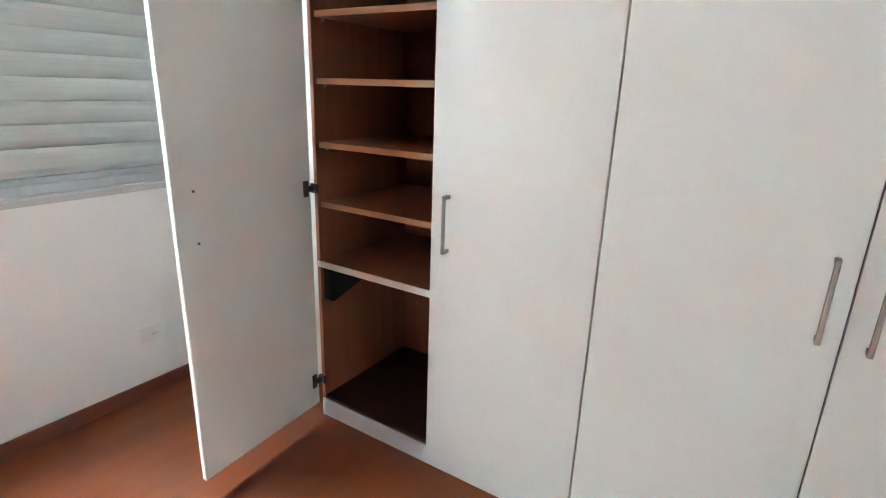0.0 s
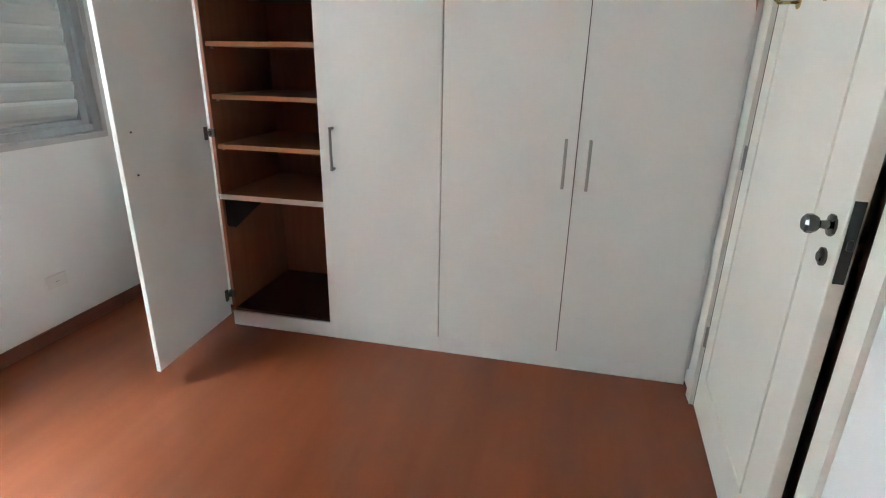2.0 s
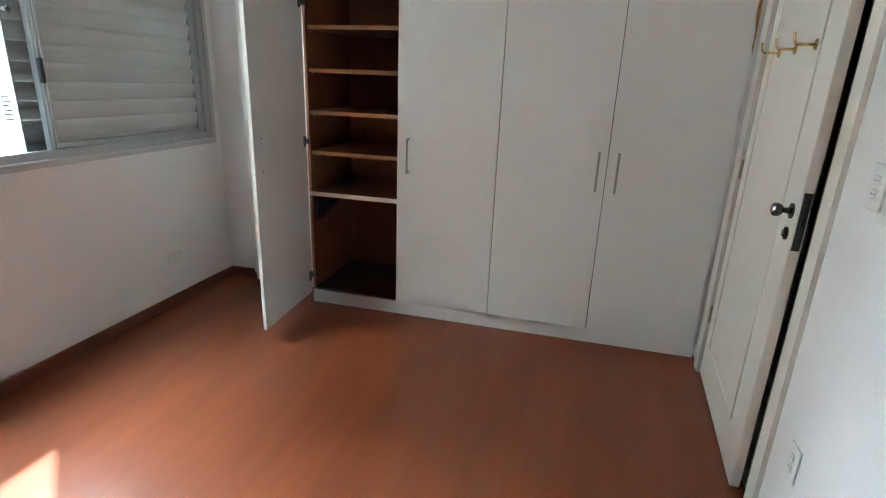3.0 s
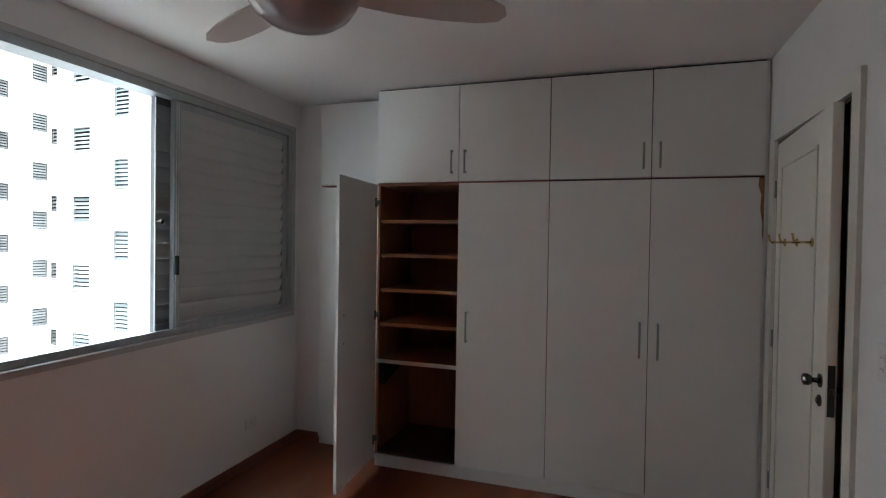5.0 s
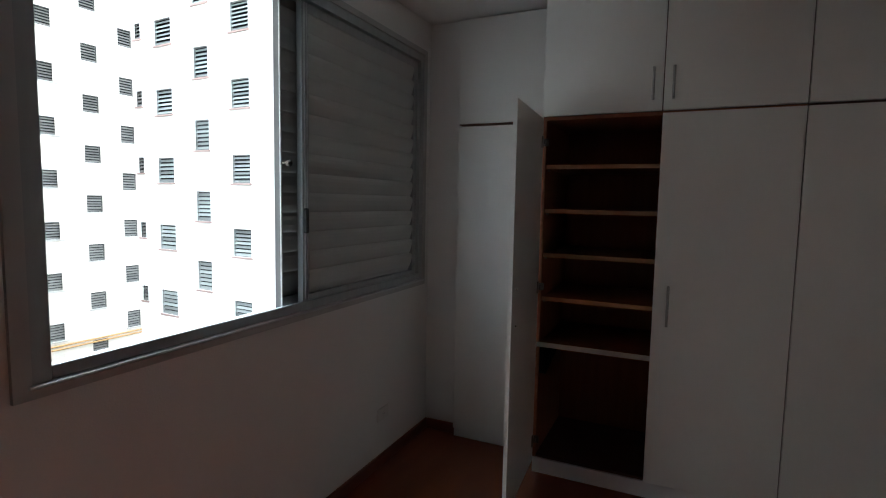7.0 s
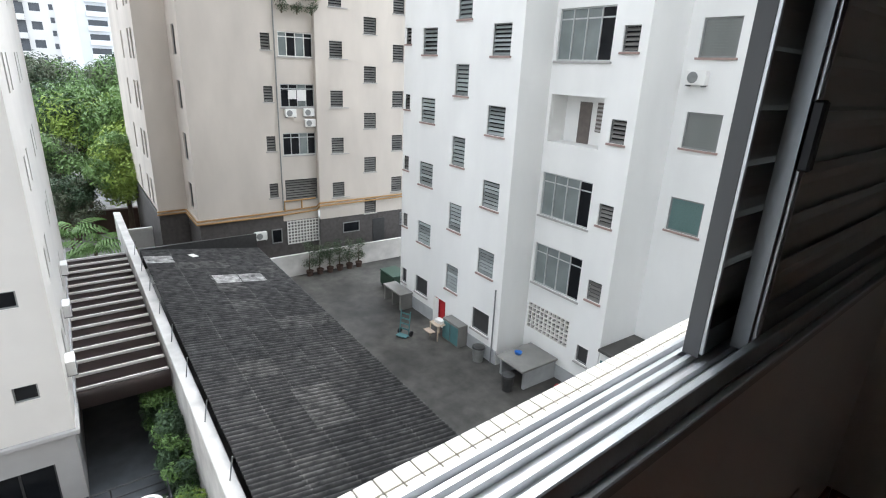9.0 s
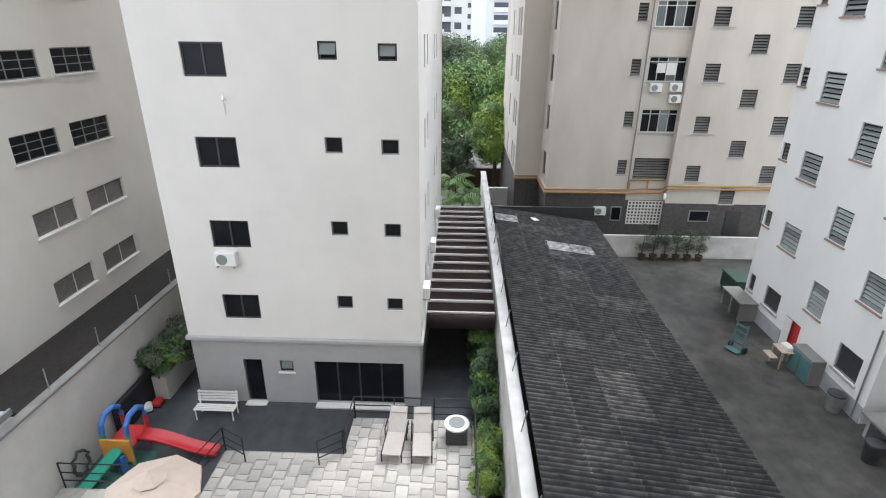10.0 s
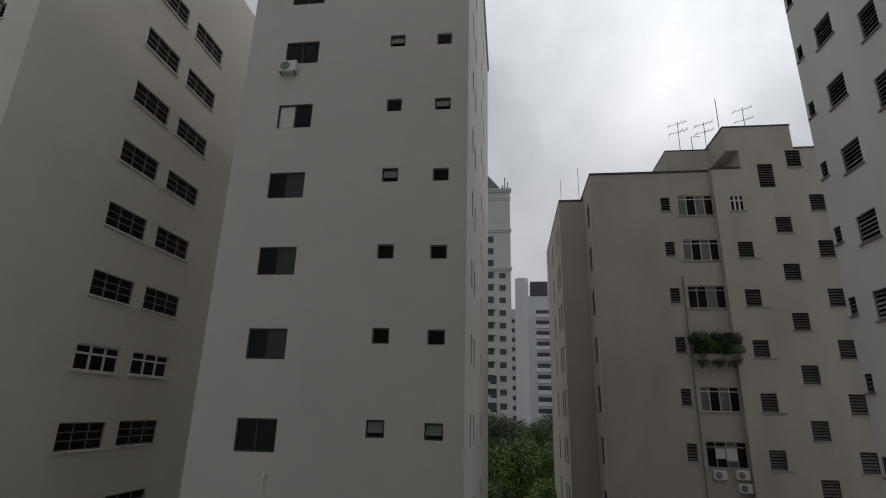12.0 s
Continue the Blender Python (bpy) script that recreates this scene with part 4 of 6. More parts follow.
# ---- ground ----
structure("ground", box(-600, 60, -300, 300, -13.2, -12.62), CONCRETE, "bare ground reaching to the horizon", "ground", m=OUT)
structure("yard_paving", box(-40, -1.0, -14.0, -0.2, -12.6, GA), SLATE, "dark slate paving of the side yard", "paving", m=OUT)
structure("courtyard", box(-30.6, -1.0, 0.16, 22, -12.6, GC), COURT, "stained wet-looking grey courtyard paving", "courtyard", m=OUT)
bm = bmesh.new()
prof = [(-36, -12.6), (-36, -9.45), (-16.8, -9.4), (-13.76, -9.5), (-13.76, -12.6)]
va, vb = [bm.verts.new((-45, y, z)) for y, z in prof], [bm.verts.new((-12.05, y, z)) for y, z in prof]
for i in range(5):
    bm.faces.new((va[i], va[(i + 1) % 5], vb[(i + 1) % 5], vb[i]))
bm.faces.new(va), bm.faces.new(vb[::-1])
bmesh.ops.recalc_face_normals(bm, faces=bm.faces)
structure("upper_yard", bm, EARTH, "dark sloping soil of the raised neighbouring yard", "yard", m=OUT)
structure("side_yard", box(-12.0, -1.0, -36, -13.76, -12.6, -9.55), CONCRETE, "grey paving of the neighbouring yard", "yard", m=OUT)
structure("street", box(-60, -31.3, -14, 16, -12.6, -12.05), CONCRETE, "grey paved lane beyond the blocks", "street", m=OUT)

# ---- block A: warm grey render, square windows ----
AX, AY0, AY1, HA = -15.95, -11.48, -2.99, 2.748
block_a = thing("apartment_block", None, None, "tall warm-grey rendered apartment block with small square windows", "building", "apartment blocks", m=OUT)
rows = []
for k in range(-3, 9):
    rows += [("pair_lt" if k == 4 else "pair_sl" if k in (1, 2, 3) else "pair", -9.335, -0.065 + HA * k, 1.3, 0.97, None), ("tilt" if k in (0, 3, 5) else "slot", -5.64, 0.44 + HA * k, 0.56, 0.51, None),
             ("tilt" if k in (0, 4) else "slot", -3.885, 0.42 + HA * k, 0.56, 0.48, None)]
facade(block_a, AX, 0, TURN_PX, AY0, AY1, -9.05, 26.0, rows, PAINT_A, "wall", "smooth warm grey rendered wall")
rows = []
for k in range(-3, 9):
    for u in (18.6, 20.2, 25.2, 27.2):
        rows.append(("slot", u, 0.1 + HA * k, 0.6, 1.05, None))
facade(block_a, 0, AY1, TURN_PY, 15.9, 34.0, -9.05, 26.0, rows, PAINT_A, "side_wall", "pale side wall with tall windows")
part("back_wall", boxes((-34.0, -16.06, AY0 + 0.001, AY0 + 0.1, -9.05, 26), (-34.0, -33.9, AY0 + 0.1, AY1 - 0.15, -9.05, 26)), PAINT_A, block_a)
part("roof_slab", box(-34.0, -15.75, AY0 - 0.1, AY1 + 0.1, 26.0, 26.4), PAINT_A, block_a)
part("ledge", box(-34.0, AX + 0.1, AY0 - 0.1, AY1 + 0.09, -9.22, -9.052, 0.03), PAINT_A2, block_a, "grey projecting ledge over the ground floor")
rows = [("tilt", -8.03, -10.58, 0.5, 0.48, SILL_WH), ("", -9.3, -11.98, 0.7, 1.9, None), ("", -5.32, -11.95, 3.34, 1.85, None)]
facade(block_a, AX - 0.08, 0, TURN_PX, AY0, AY1 - 0.06, GA, -9.22, rows, PAINT_A2, "ground_floor_wall", "grey ground floor wall")
part("ground_floor_side", boxes((-34, AX - 0.23, AY1 - 0.2, AY1 - 0.06, GA, -9.22), (-34, AX - 0.23, AY0, AY0 + 0.1, GA, -9.22)), PAINT_A2, block_a)
gdoor = part("glazed_door", boxes((AX - 0.2, AX - 0.17, -9.64, -9.59, GA + 0.02, -10.09), (AX - 0.2, AX - 0.17, -9.01, -8.96, GA + 0.02, -10.09), (AX - 0.2, AX - 0.17, -9.59, -9.01, -10.14, -10.09)), FRAME_DK, block_a, "black framed glazed door")
part("pane", box(AX - 0.2, AX - 0.19, -9.59, -9.01, GA + 0.02, -10.14), DGLASS, gdoor)
gw = part("glazed_wall", boxes(*[(AX - 0.2, AX - 0.17, -6.97 + i * 0.825 - 0.03, -6.97 + i * 0.825 + 0.03, GA + 0.06, -10.11) for i in range(5)]), FRAME_DK, block_a, "black framed sliding glass wall")
for i in range(4):
    part("pane", box(AX - 0.2, AX - 0.19, -6.94 + i * 0.825, -6.175 + i * 0.825, GA + 0.06, -10.11), DGLASS, gw)
part("doorstep", box(AX - 0.07, AX + 0.25, -7.0, -3.6, GA, GA + 0.07, 0.01), SILL_WH, block_a, "pale stone threshold")
part("doorstep", box(AX - 0.07, AX + 0.2, -9.7, -8.9, GA, GA + 0.06, 0.01), SILL_WH, block_a, "pale stone threshold")
ac_unit(AX, -9.55, -6.15, 90, s=0.95)
ac_unit(AX, -9.75, 13.2, 90, s=0.9)
for x in (-17.3, -21.8, -26.5):
    ac_unit(x, AY1, -7.9, 180, "white air-conditioner unit above the passage roof", 0.9)
part("wall_lamp", join(tube([(AX, -8.85, -0.75), (AX + 0.14, -8.85, -0.6), (AX + 0.22, -8.82, -0.72)], 0.03, 6), tube([(AX + 0.03, -8.9, -1.15), (AX + 0.03, -8.9, -0.8)], 0.015, 6)), PLASTIC, block_a, "small white bracket lamp")

# ---- block C: white render, louvred windows ----
CY, HC = 11.656, 2.92
CB, CR = 13.2, 15.3
block_c = thing("apartment_block", None, None, "white rendered apartment block with louvred windows and red sills", "building", "apartment blocks", m=OUT)
rows = []
for k in range(-2, 9):
    z = HC * k
    rows += [("louvre_lt", -20.05, -1.09 + z, 1.12, 1.09, SILL_RD), ("louvre_lt", -17.63, -2.68 + z, 0.9, 1.24, SILL_RD), ("louvre_lt", -15.34, -1.117 + z, 1.03, 1.12, SILL_RD)]
    if k > -3:
        rows.append(("louvre_dk", -21.82, -0.64 + z, 0.44, 0.69, SILL_RD))
rows += [("mesh_dk", -20.14, -9.67, 1.09, 0.92, SILL_GY), ("mesh_dk", -15.41, -9.66, 1.14, 1.02, SILL_GY), ("mesh_dk", -21.8, -9.6, 0.44, 0.8, SILL_GY), ("", -18.5, GC + 0.02, 1.0, 1.4, None)]
facade(block_c, 0, CY, TURN_MY, -22.18, -14.2, GC, 26.0, rows, PAINT_C, "wall", "white rendered wall")
rows = []
for k in range(-2, 9):
    rows += [("balcony" if k != 0 else "open", -12.82, -1.2 + HC * k, 2.45, 1.74, SILL_GY if k != 0 else None), ("louvre_gy", -10.89, -0.9 + HC * k, 0.62, 0.8, SILL_RD)]
rows += [("mesh_dk", -11.03, -9.45, 0.56, 0.72, SILL_GY), ("", -12.95, -9.16, 2.3, 1.2, None)]
facade(block_c, 0, CB, TURN_MY, -14.2, -10.25, GC, 26.0, rows, PAINT_C, "recessed_wall", "white wall of the service balconies")
rows = [("shutter_gy" if k in (0, 1, 4) else "shutter", -9.17, -0.96 + HC * k, 1.24, 1.2, SILL_RD) for k in range(-1, 9)]
rows += [("balcony", -5.6, -1.1 + HC * k, 1.6, 1.5, SILL_RD) for k in range(-1, 9)]
facade(block_c, 0, CR, TURN_MY, -10.25, 6.0, GC, 26.0, rows, PAINT_C, "rear_wall", "white wall with green roller shutters")
facade(block_c, -14.2, 0, TURN_PX, CY, CB, GC, 26.0, [], PAINT_C, "return_wall")
facade(block_c, -10.25, 0, TURN_PX, CB, CR, GC, 26.0, [], PAINT_C, "return_wall")
part("end_wall", boxes((-22.18, -22.08, CY + 0.001, 22, GC, 26.0), (-22, 6, 21.9, 22, GC, 26.0)), PAINT_C, block_c)
part("roof_slab", box(-22.3, -10, CY - 0.15, 22, 26.0, 26.4), PAINT_C, block_c)
part("dado", boxes((-22.16, -19.02, CY - 0.03, CY - 0.002, GC, GC + 0.65), (-17.98, -14.22, CY - 0.03, CY - 0.002, GC, GC + 0.65), (-14.17, -10.25, CB - 0.03, CB - 0.002, GC, GC + 0.6)), PAINT_C2, block_c, "grey painted dado")
part("drain_pipe", tube([(-14.5, CY - 0.05, GC), (-14.5, CY - 0.05, GC + 3.4)], 0.03, 8), FRAME_GY, block_c, "grey drain pipe")
# open service balcony
BU0, BU1, BZ0, BZ1 = -14.045, -11.595, -1.2, 0.54
part("balcony_room", boxes((BU0, BU1, CB + 0.9, CB + 1.0, BZ0, BZ1), (BU0, BU1, CB + 0.15, CB + 1.0, BZ0 - 0.1, BZ0), (BU0 - 0.05, BU0, CB + 0.15, CB + 1.0, BZ0, BZ1), (BU1, BU1 + 0.05, CB + 0.15, CB + 1.0, BZ0, BZ1), (BU0, BU1, CB + 0.15, CB + 1.0, BZ1, BZ1 + 0.04)), PAINT_C, block_c, "open balcony with a bare white inside")
part("balcony_door", box(-13.35, -12.8, CB + 0.86, CB + 0.898, BZ0, 0.32), FRAME_DOOR, block_c, "grey inner door")
louvre = part("inner_louvre", box(-12.55, -11.65, CB + 0.88, CB + 0.898, -0.72, 0.34), FRAME_DOOR, block_c, "brown louvred window inside the balcony")
for i in range(7):
    part("slat", box(-12.52, -11.68, CB + 0.85, CB + 0.878, -0.68 + i * 0.145, -0.61 + i * 0.145), SILL_GY, louvre)
# screen of hollow blocks
screen = part("block_screen_back", box(-14.08, -11.82, CB + 0.12, CB + 0.135, -9.16, -7.96), FRAME_DK, block_c)
bar_v, bar_h = [], []
for i in range(11):
    bar_v.append((-14.09 + i * 0.228 - 0.03, -14.09 + i * 0.228 + 0.03, CB + 0.005, CB + 0.12, -9.16, -7.96))
for j in range(7):
    bar_h.append((-14.09, -11.81, CB + 0.008, CB + 0.119, -9.16 + j * 0.197 - 0.03, -9.16 + j * 0.197 + 0.03))
for r in bar_v + bar_h:
    part("screen_bar", box(*r), SILL_WH, screen)
part("arched_door", box(-18.98, -18.02, CY + 0.1, CY + 0.13, GC + 0.02, GC + 1.4), RED, block_c, "red door half hidden behind a white leaf")
part("door_leaf", box(-18.98, -18.55, CY - 0.02, CY + 0.01, GC + 0.02, GC + 1.38), SILL_WH, block_c, "white open door leaf")
ac_unit(-9.6, CR, 1.1, 0, "white air-conditioner unit below a shuttered window", 0.9)

# ---- block B: beige render ----
BX, HB = -30.48, 2.78
block_b = thing("apartment_block", None, None, "weathered beige apartment block with dark base and ochre bands", "building", "apartment blocks", m=OUT)
rows = []
for k in range(-2, 6):
    z = HB * k
    wh = k in (1, 4, 5)
    rows += [("louvre_dk", 7.77, -0.92 + z, 0.52, 0.86, SILL_GY), ("balcony_wh" if wh else ("louvre_dk" if k == -2 else "balcony_dk"), 9.48, -1.22 + z, 2.04, 1.3, SILL_GY if k != 2 else None)]
facade(block_b, BX, 0, TURN_PX, 3.45, 10.47, -7.35, 15.45, rows, PAINT_B, "wall", "beige rendered wall with stains")
rows = []
for k in range(-2, 6):
    z = HB * k
    rows += [("grid_wh", 11.67, 12.78, 0.8, 1.0, SILL_GY) if k == 5 else ("louvre_gy" if k < 3 else "louvre_dk", 11.9, -1.19 + z, 1.1, 0.96, SILL_GY), ("louvre_dk", 16.0, -1.2 + z, 0.8, 1.0, SILL_GY)]
    rows.append(("louvre_dk", 14.0, -2.5 + z, 0.85, 0.95, SILL_GY))
rows += [("louvre_dk", 13.5, 14.2, 0.85, 1.5, None), ("louvre_dk", 15.15, 15.45, 0.8, 1.1, SILL_GY)]
facade(block_b, BX + 0.378, 0, TURN_PX, 12.15, 18.3, -8.08, 16.65, [r for r in rows if r[1] > 12.6], PAINT_B, "wall", "beige rendered wall with louvred windows")
facade(block_b, BX + 0.378, 0, TURN_PX, 10.47, 12.15, -8.08, 15.45, [r for r in rows if r[1] <= 12.6], PAINT_B, "wall", "beige rendered wall with louvred windows")
part("return_wall", boxes((BX + 0.001, BX + 0.377, 10.47, 10.6, -7.35, 15.45)), PAINT_B, block_b)
rows = []
for k in range(-2, 6):
    rows.append(("slot", 31.9, -1.4 + HB * k, 0.9, 1.5, None))
facade(block_b, 0, 3.45, TURN_MY, -33.6, BX, -7.35, 15.45, [(r[0], -r[1], *r[2:]) for r in rows], PAINT_B, "return_wall", "side wall with tall windows")
facade(block_b, -33.6, 0, TURN_PX, 1.85, 3.45, -7.35, 15.0, [], PAINT_B, "setback_wall")
rows = []
for k in range(-2, 6):
    for u in (-35.0, -36.4, -39.9):
        rows.append(("slot", u, -1.7 + HB * k, 0.7, 1.6, None))
facade(block_b, 0, 1.85, TURN_MY, -46, -33.6, -7.35, 15.0, rows, PAINT_B, "side_wall", "side wall with narrow windows")
part("back_wall", boxes((-46, -45.9, 1.86, 18.3, -12, 15.0), (-46, BX, 18.2, 18.3, -12, 15.4)), PAINT_B, block_b)
part("roof_slab", boxes((-46, BX + 0.02, 3.43, 10.47, 15.45, 15.6), (-46, -33.58, 1.83, 3.43, 15.0, 15.15)), PAINT_B2, block_b, "dark roof edge")
part("roof_storey", boxes((-38, -32.4, 8.7, 11.8, 15.61, 17.9)), PAINT_B, block_b, "set-back roof storey")
part("tank_house", boxes((-36, BX + 0.378, 11.45, 15.25, 16.655, 18.2), (-36, BX + 0.22, 12.16, 18.28, 15.64, 16.65), (-36, BX + 0.22, 10.48, 18.28, 15.45, 15.635)), PAINT_B, block_b, "raised roof house")
part("parapet", boxes((BX + 0.2, BX + 0.42, 10.45, 12.14, 15.46, 15.56), (BX + 0.21, BX + 0.4, 15.27, 18.3, 16.66, 16.76)), PAINT_B2, block_b, "dark worn parapet edge")
part("roof_edge", boxes((-36, BX + 0.42, 11.41, 15.29, 18.205, 18.29), (-38, -32.38, 8.68, 11.8, 17.9, 17.98)), PAINT_B2, block_b)
for r in ((BX - 0.1, BX - 0.02, 3.47, 10.47, -12, -7.66), (BX + 0.25, BX + 0.33, 10.47, 18.3, -12, -8.085), (-33.6, BX - 0.1, 3.47, 3.55, -12, -7.66), (-33.7, -33.62, 1.87, 3.47, -12, -7.66), (-46, -33.7, 1.87, 1.95, -12, -7.66)):
    part("base", box(*r), PAINT_B2, block_b, "dark grey rough base")
part("ochre_band", boxes((BX - 0.08, BX + 0.03, 3.4, 8.24, -7.655, -7.352), (-33.65, BX - 0.08, 3.37, 3.55, -7.655, -7.352), (-33.7, -33.55, 1.8, 3.37, -7.655, -7.352)), PAINT_B, block_b, "beige moulding over the base")
for run in ([(-33.5, 1.78, -7.42), (-33.5, 3.33, -7.42), (BX + 0.1, 3.33, -7.42), (BX + 0.1, 8.25, -7.36), (BX + 0.1, 10.35, -7.28), (BX + 0.48, 10.4, -7.0), (BX + 0.48, 18.3, -6.98)],
            [(-33.5, 1.76, -7.6), (-33.5, 3.31, -7.6), (BX + 0.12, 3.31, -7.6), (BX + 0.12, 8.25, -7.58), (BX + 0.12, 10.35, -7.5), (BX + 0.5, 10.4, -7.18), (BX + 0.5, 18.3, -7.14)],
            [(BX + 0.1, 8.32, -7.36), (BX + 0.1, 8.32, -6.75), (BX + 0.1, 10.3, -6.72)], [(BX + 0.1, 9.4, -7.3), (BX + 0.1, 9.4, -6.75)]):
    part("gas_pipe", tube(run, 0.05, 6), OCHRE, block_b, "ochre painted gas pipe")
part("lower_wall", box(BX - 0.06, BX + 0.02, 8.24, 10.47, -8.02, -7.352), PAINT_B, block_b)
for y0, y1, z0, z1, xx in ((7.45, 8.1, -9.35, -8.45, BX), (12.0, 13.2, -9.2, -8.5, BX + 0.35), (16.3, 16.9, -9.2, -8.3, BX + 0.35)):
    bw = part("base_window", boxes((xx, xx + 0.05, y0, y0 + 0.06, z0, z1), (xx, xx + 0.05, y1 - 0.06, y1, z0, z1), (xx, xx + 0.05, y0 + 0.06, y1 - 0.06, z1 - 0.06, z1), (xx, xx + 0.05, y0 + 0.06, y1 - 0.06, z0, z0 + 0.06)), FRAME_GY, block_b, "grey framed basement window")
    part("pane", box(xx - 0.01, xx + 0.02, y0 + 0.06, y1 - 0.06, z0 + 0.06, z1 - 0.06), DGLASS, bw)
part("basement_door", box(BX + 0.335, BX + 0.36, 14.2, 15.1, -10.4, -8.5), FRAME_DK, block_b, "dark basement doorway")
part("drain_pipe", tube([(BX + 0.07, 8.25, -7.3), (BX + 0.07, 8.25, 9)], 0.038, 6), FRAME_GY, block_b, "long grey drain pipe")
bars = [(BX + 0.0, BX + 0.06, 8.46 + i * 0.2 - 0.03, 8.46 + i * 0.2 + 0.03, -9.55, -8.05) for i in range(11)] + [(BX + 0.002, BX + 0.055, 8.46, 10.46, -9.5 + j * 0.2 - 0.03, -9.5 + j * 0.2 + 0.03) for j in range(8)]
for r in bars:
    part("screen_bar", box(*r), SILL_WH, block_b)
part("planter_box", box(BX + 0.0, BX + 0.45, 8.4, 10.46, 4.2, 4.55), PAINT_B, block_b, "balcony planter")
for y, z in ((8.95, -1.75), (10.05, -1.72), (10.1, -2.33)):
    ac_unit(BX + 0.02, y, z, 90, "white air-conditioner unit beside a balcony", 0.85)
for y, z, w, h in ((9.1, -0.75, 0.5, 0.5), (9.65, -0.85, 0.55, 0.62)):
    cl = thing("laundry", box(-0.01, 0.01, -w / 2, w / 2, -h, 0, 0.004), FRAME_WH, "white washing hung out at a balcony window", "laundry", "washing", m=OUT @ pose(BX + 0.16, y, z + h, 0, 3, 4))
    part("clothes_line", tube([(0, -0.6, 0.012), (0, 0.6, 0.012)], 0.012, 4), FRAME_GY, cl)
ac_unit(BX + 0.0, 6.75, -8.95, 90, "white air-conditioner unit on the dark base", 0.95)
for y, z, h in ((9.7, 17.98, 2.1), (11.35, 17.98, 2.0), (13.9, 18.29, 2.7)):
    ant = thing("tv_antenna", tube([(0, 0, 0), (0.05, 0, h)], 0.022, 5), FRAME_GY, "thin rooftop television antenna", "antenna", "rooftop antennas", m=OUT @ pose(BX - 2.0, y, z))
    for zz in (0.95, 0.66):
        part("boom", tube([(0, -0.65, h * zz - 0.2), (0, 0.65, h * zz + 0.2)], 0.018, 5), FRAME_GY, ant)
        for q in (-0.55, 0.2, 0.5):
            part("element", tube([(-0.35, q, h * zz + q * 0.31), (0.35, q, h * zz + q * 0.31)], 0.01, 4), FRAME_GY, ant)
for y, h in ((2.0, 1.6), (3.2, 2.4), (8.2, 1.5)):
    thing("mast", tube([(0, 0, 0), (0, 0, h)], 0.015, 5), FRAME_GY, "thin metal roof mast", "mast", "rooftop masts", m=OUT @ pose(BX - 3.2, y, 15.15 if y < 3.4 else 15.6))
thing("mast", tube([(0, 0, 0), (0, 0, 2.6)], 0.025, 5), FRAME_GY, "thin metal roof mast", "mast", "rooftop masts", m=OUT @ pose(BX - 0.6, 11.7, 18.29))
thing("mast", tube([(0, 0.6, 1.75), (0, 0, 1.75), (0, 0, 0)], 0.025, 5), FRAME_GY, "thin bent metal pipe on the roof", "mast", "rooftop masts", m=OUT @ pose(BX - 3.4, 11.0, 17.98))

# ---- block L: cream block beyond the retaining wall ----
LY, HL = -16.81, 2.705
block_l = thing("apartment_block", None, None, "cream rendered apartment block with paired barred windows", "building", "apartment blocks", m=OUT)
rows = []
for k in range(-3, 8):
    kind = "grid_wh" if k == 1 else ("mesh_lt" if k < -1 else "grid")
    rows += [(kind, 18.0, -0.39 + HL * k, 2.2, 0.94, SILL_WH), (kind, 20.98, -0.36 + HL * k, 2.35, 0.94, SILL_WH)]
facade(block_l, 0, LY, TURN_PY, 12.2, 36, GL, 24, rows, PAINT_L, "wall", "cream rendered wall")
rows = [("louvre_gy", u, -0.2 + 2.68 * k, 1.26, 0.62, SILL_WH) for k in range(-3, 8) for u in (-18.66, -23.4)]
facade(block_l, -12.2, 0, TURN_PX, -36, LY, GL, 24, rows, PAINT_L, "front_wall", "pale front wall with small windows")
part("back_wall", boxes((-36, -35.9, -36, LY - 0.15, GL, 24), (-36, -12.35, -36, -35.9, GL, 24), (-36, -12.35, -35.9, LY - 0.2, 23.8, 24)), PAINT_L, block_l)

# retaining wall with coping and fence posts
structure("retaining_wall", box(-26, -2, -13.75, -13.55, GA, -8.712), RETAIN, "stained white retaining wall of the raised yard", "wall", m=OUT)
structure("wall_coping", box(-26, -2, -13.81, -13.49, -8.71, -8.61, 0.02), CONCRETE, "weathered grey coping", "coping", m=OUT)
for i in range(7):
    thing("fence_post", tube([(0, 0, 0), (0, 0.02, 0.75)], 0.02, 6), FRAME_GY, "thin electric fence post on the wall", "post", "fence posts", m=OUT @ pose(-9.8 - i * 2.3, -13.65, -8.61))
sheet_roof = structure("glass_roof", box(-10.9, -2, -24, -13.9, -8.52, -8.4), material("pale_sheet_roof", (0.36, 0.38, 0.39), 0.45, vary=0.06, stain=0.15, stain_scale=0.5), "pale translucent sheet roof with thin seams", "roof", m=OUT)
rib = mesh_of("seam", box(-0.02, 0.02, -24, -13.92, -8.398, -8.36), SILL_WH)
for i in range(7):
    part("seam", rib, None, sheet_roof, m=Matrix.Translation((-10.7 + i * 1.25, 0, 0)))
part("gutter", box(-10.98, -2, -13.9, -13.82, -8.55, -8.36), FRAME_GY, sheet_roof, "grey gutter")

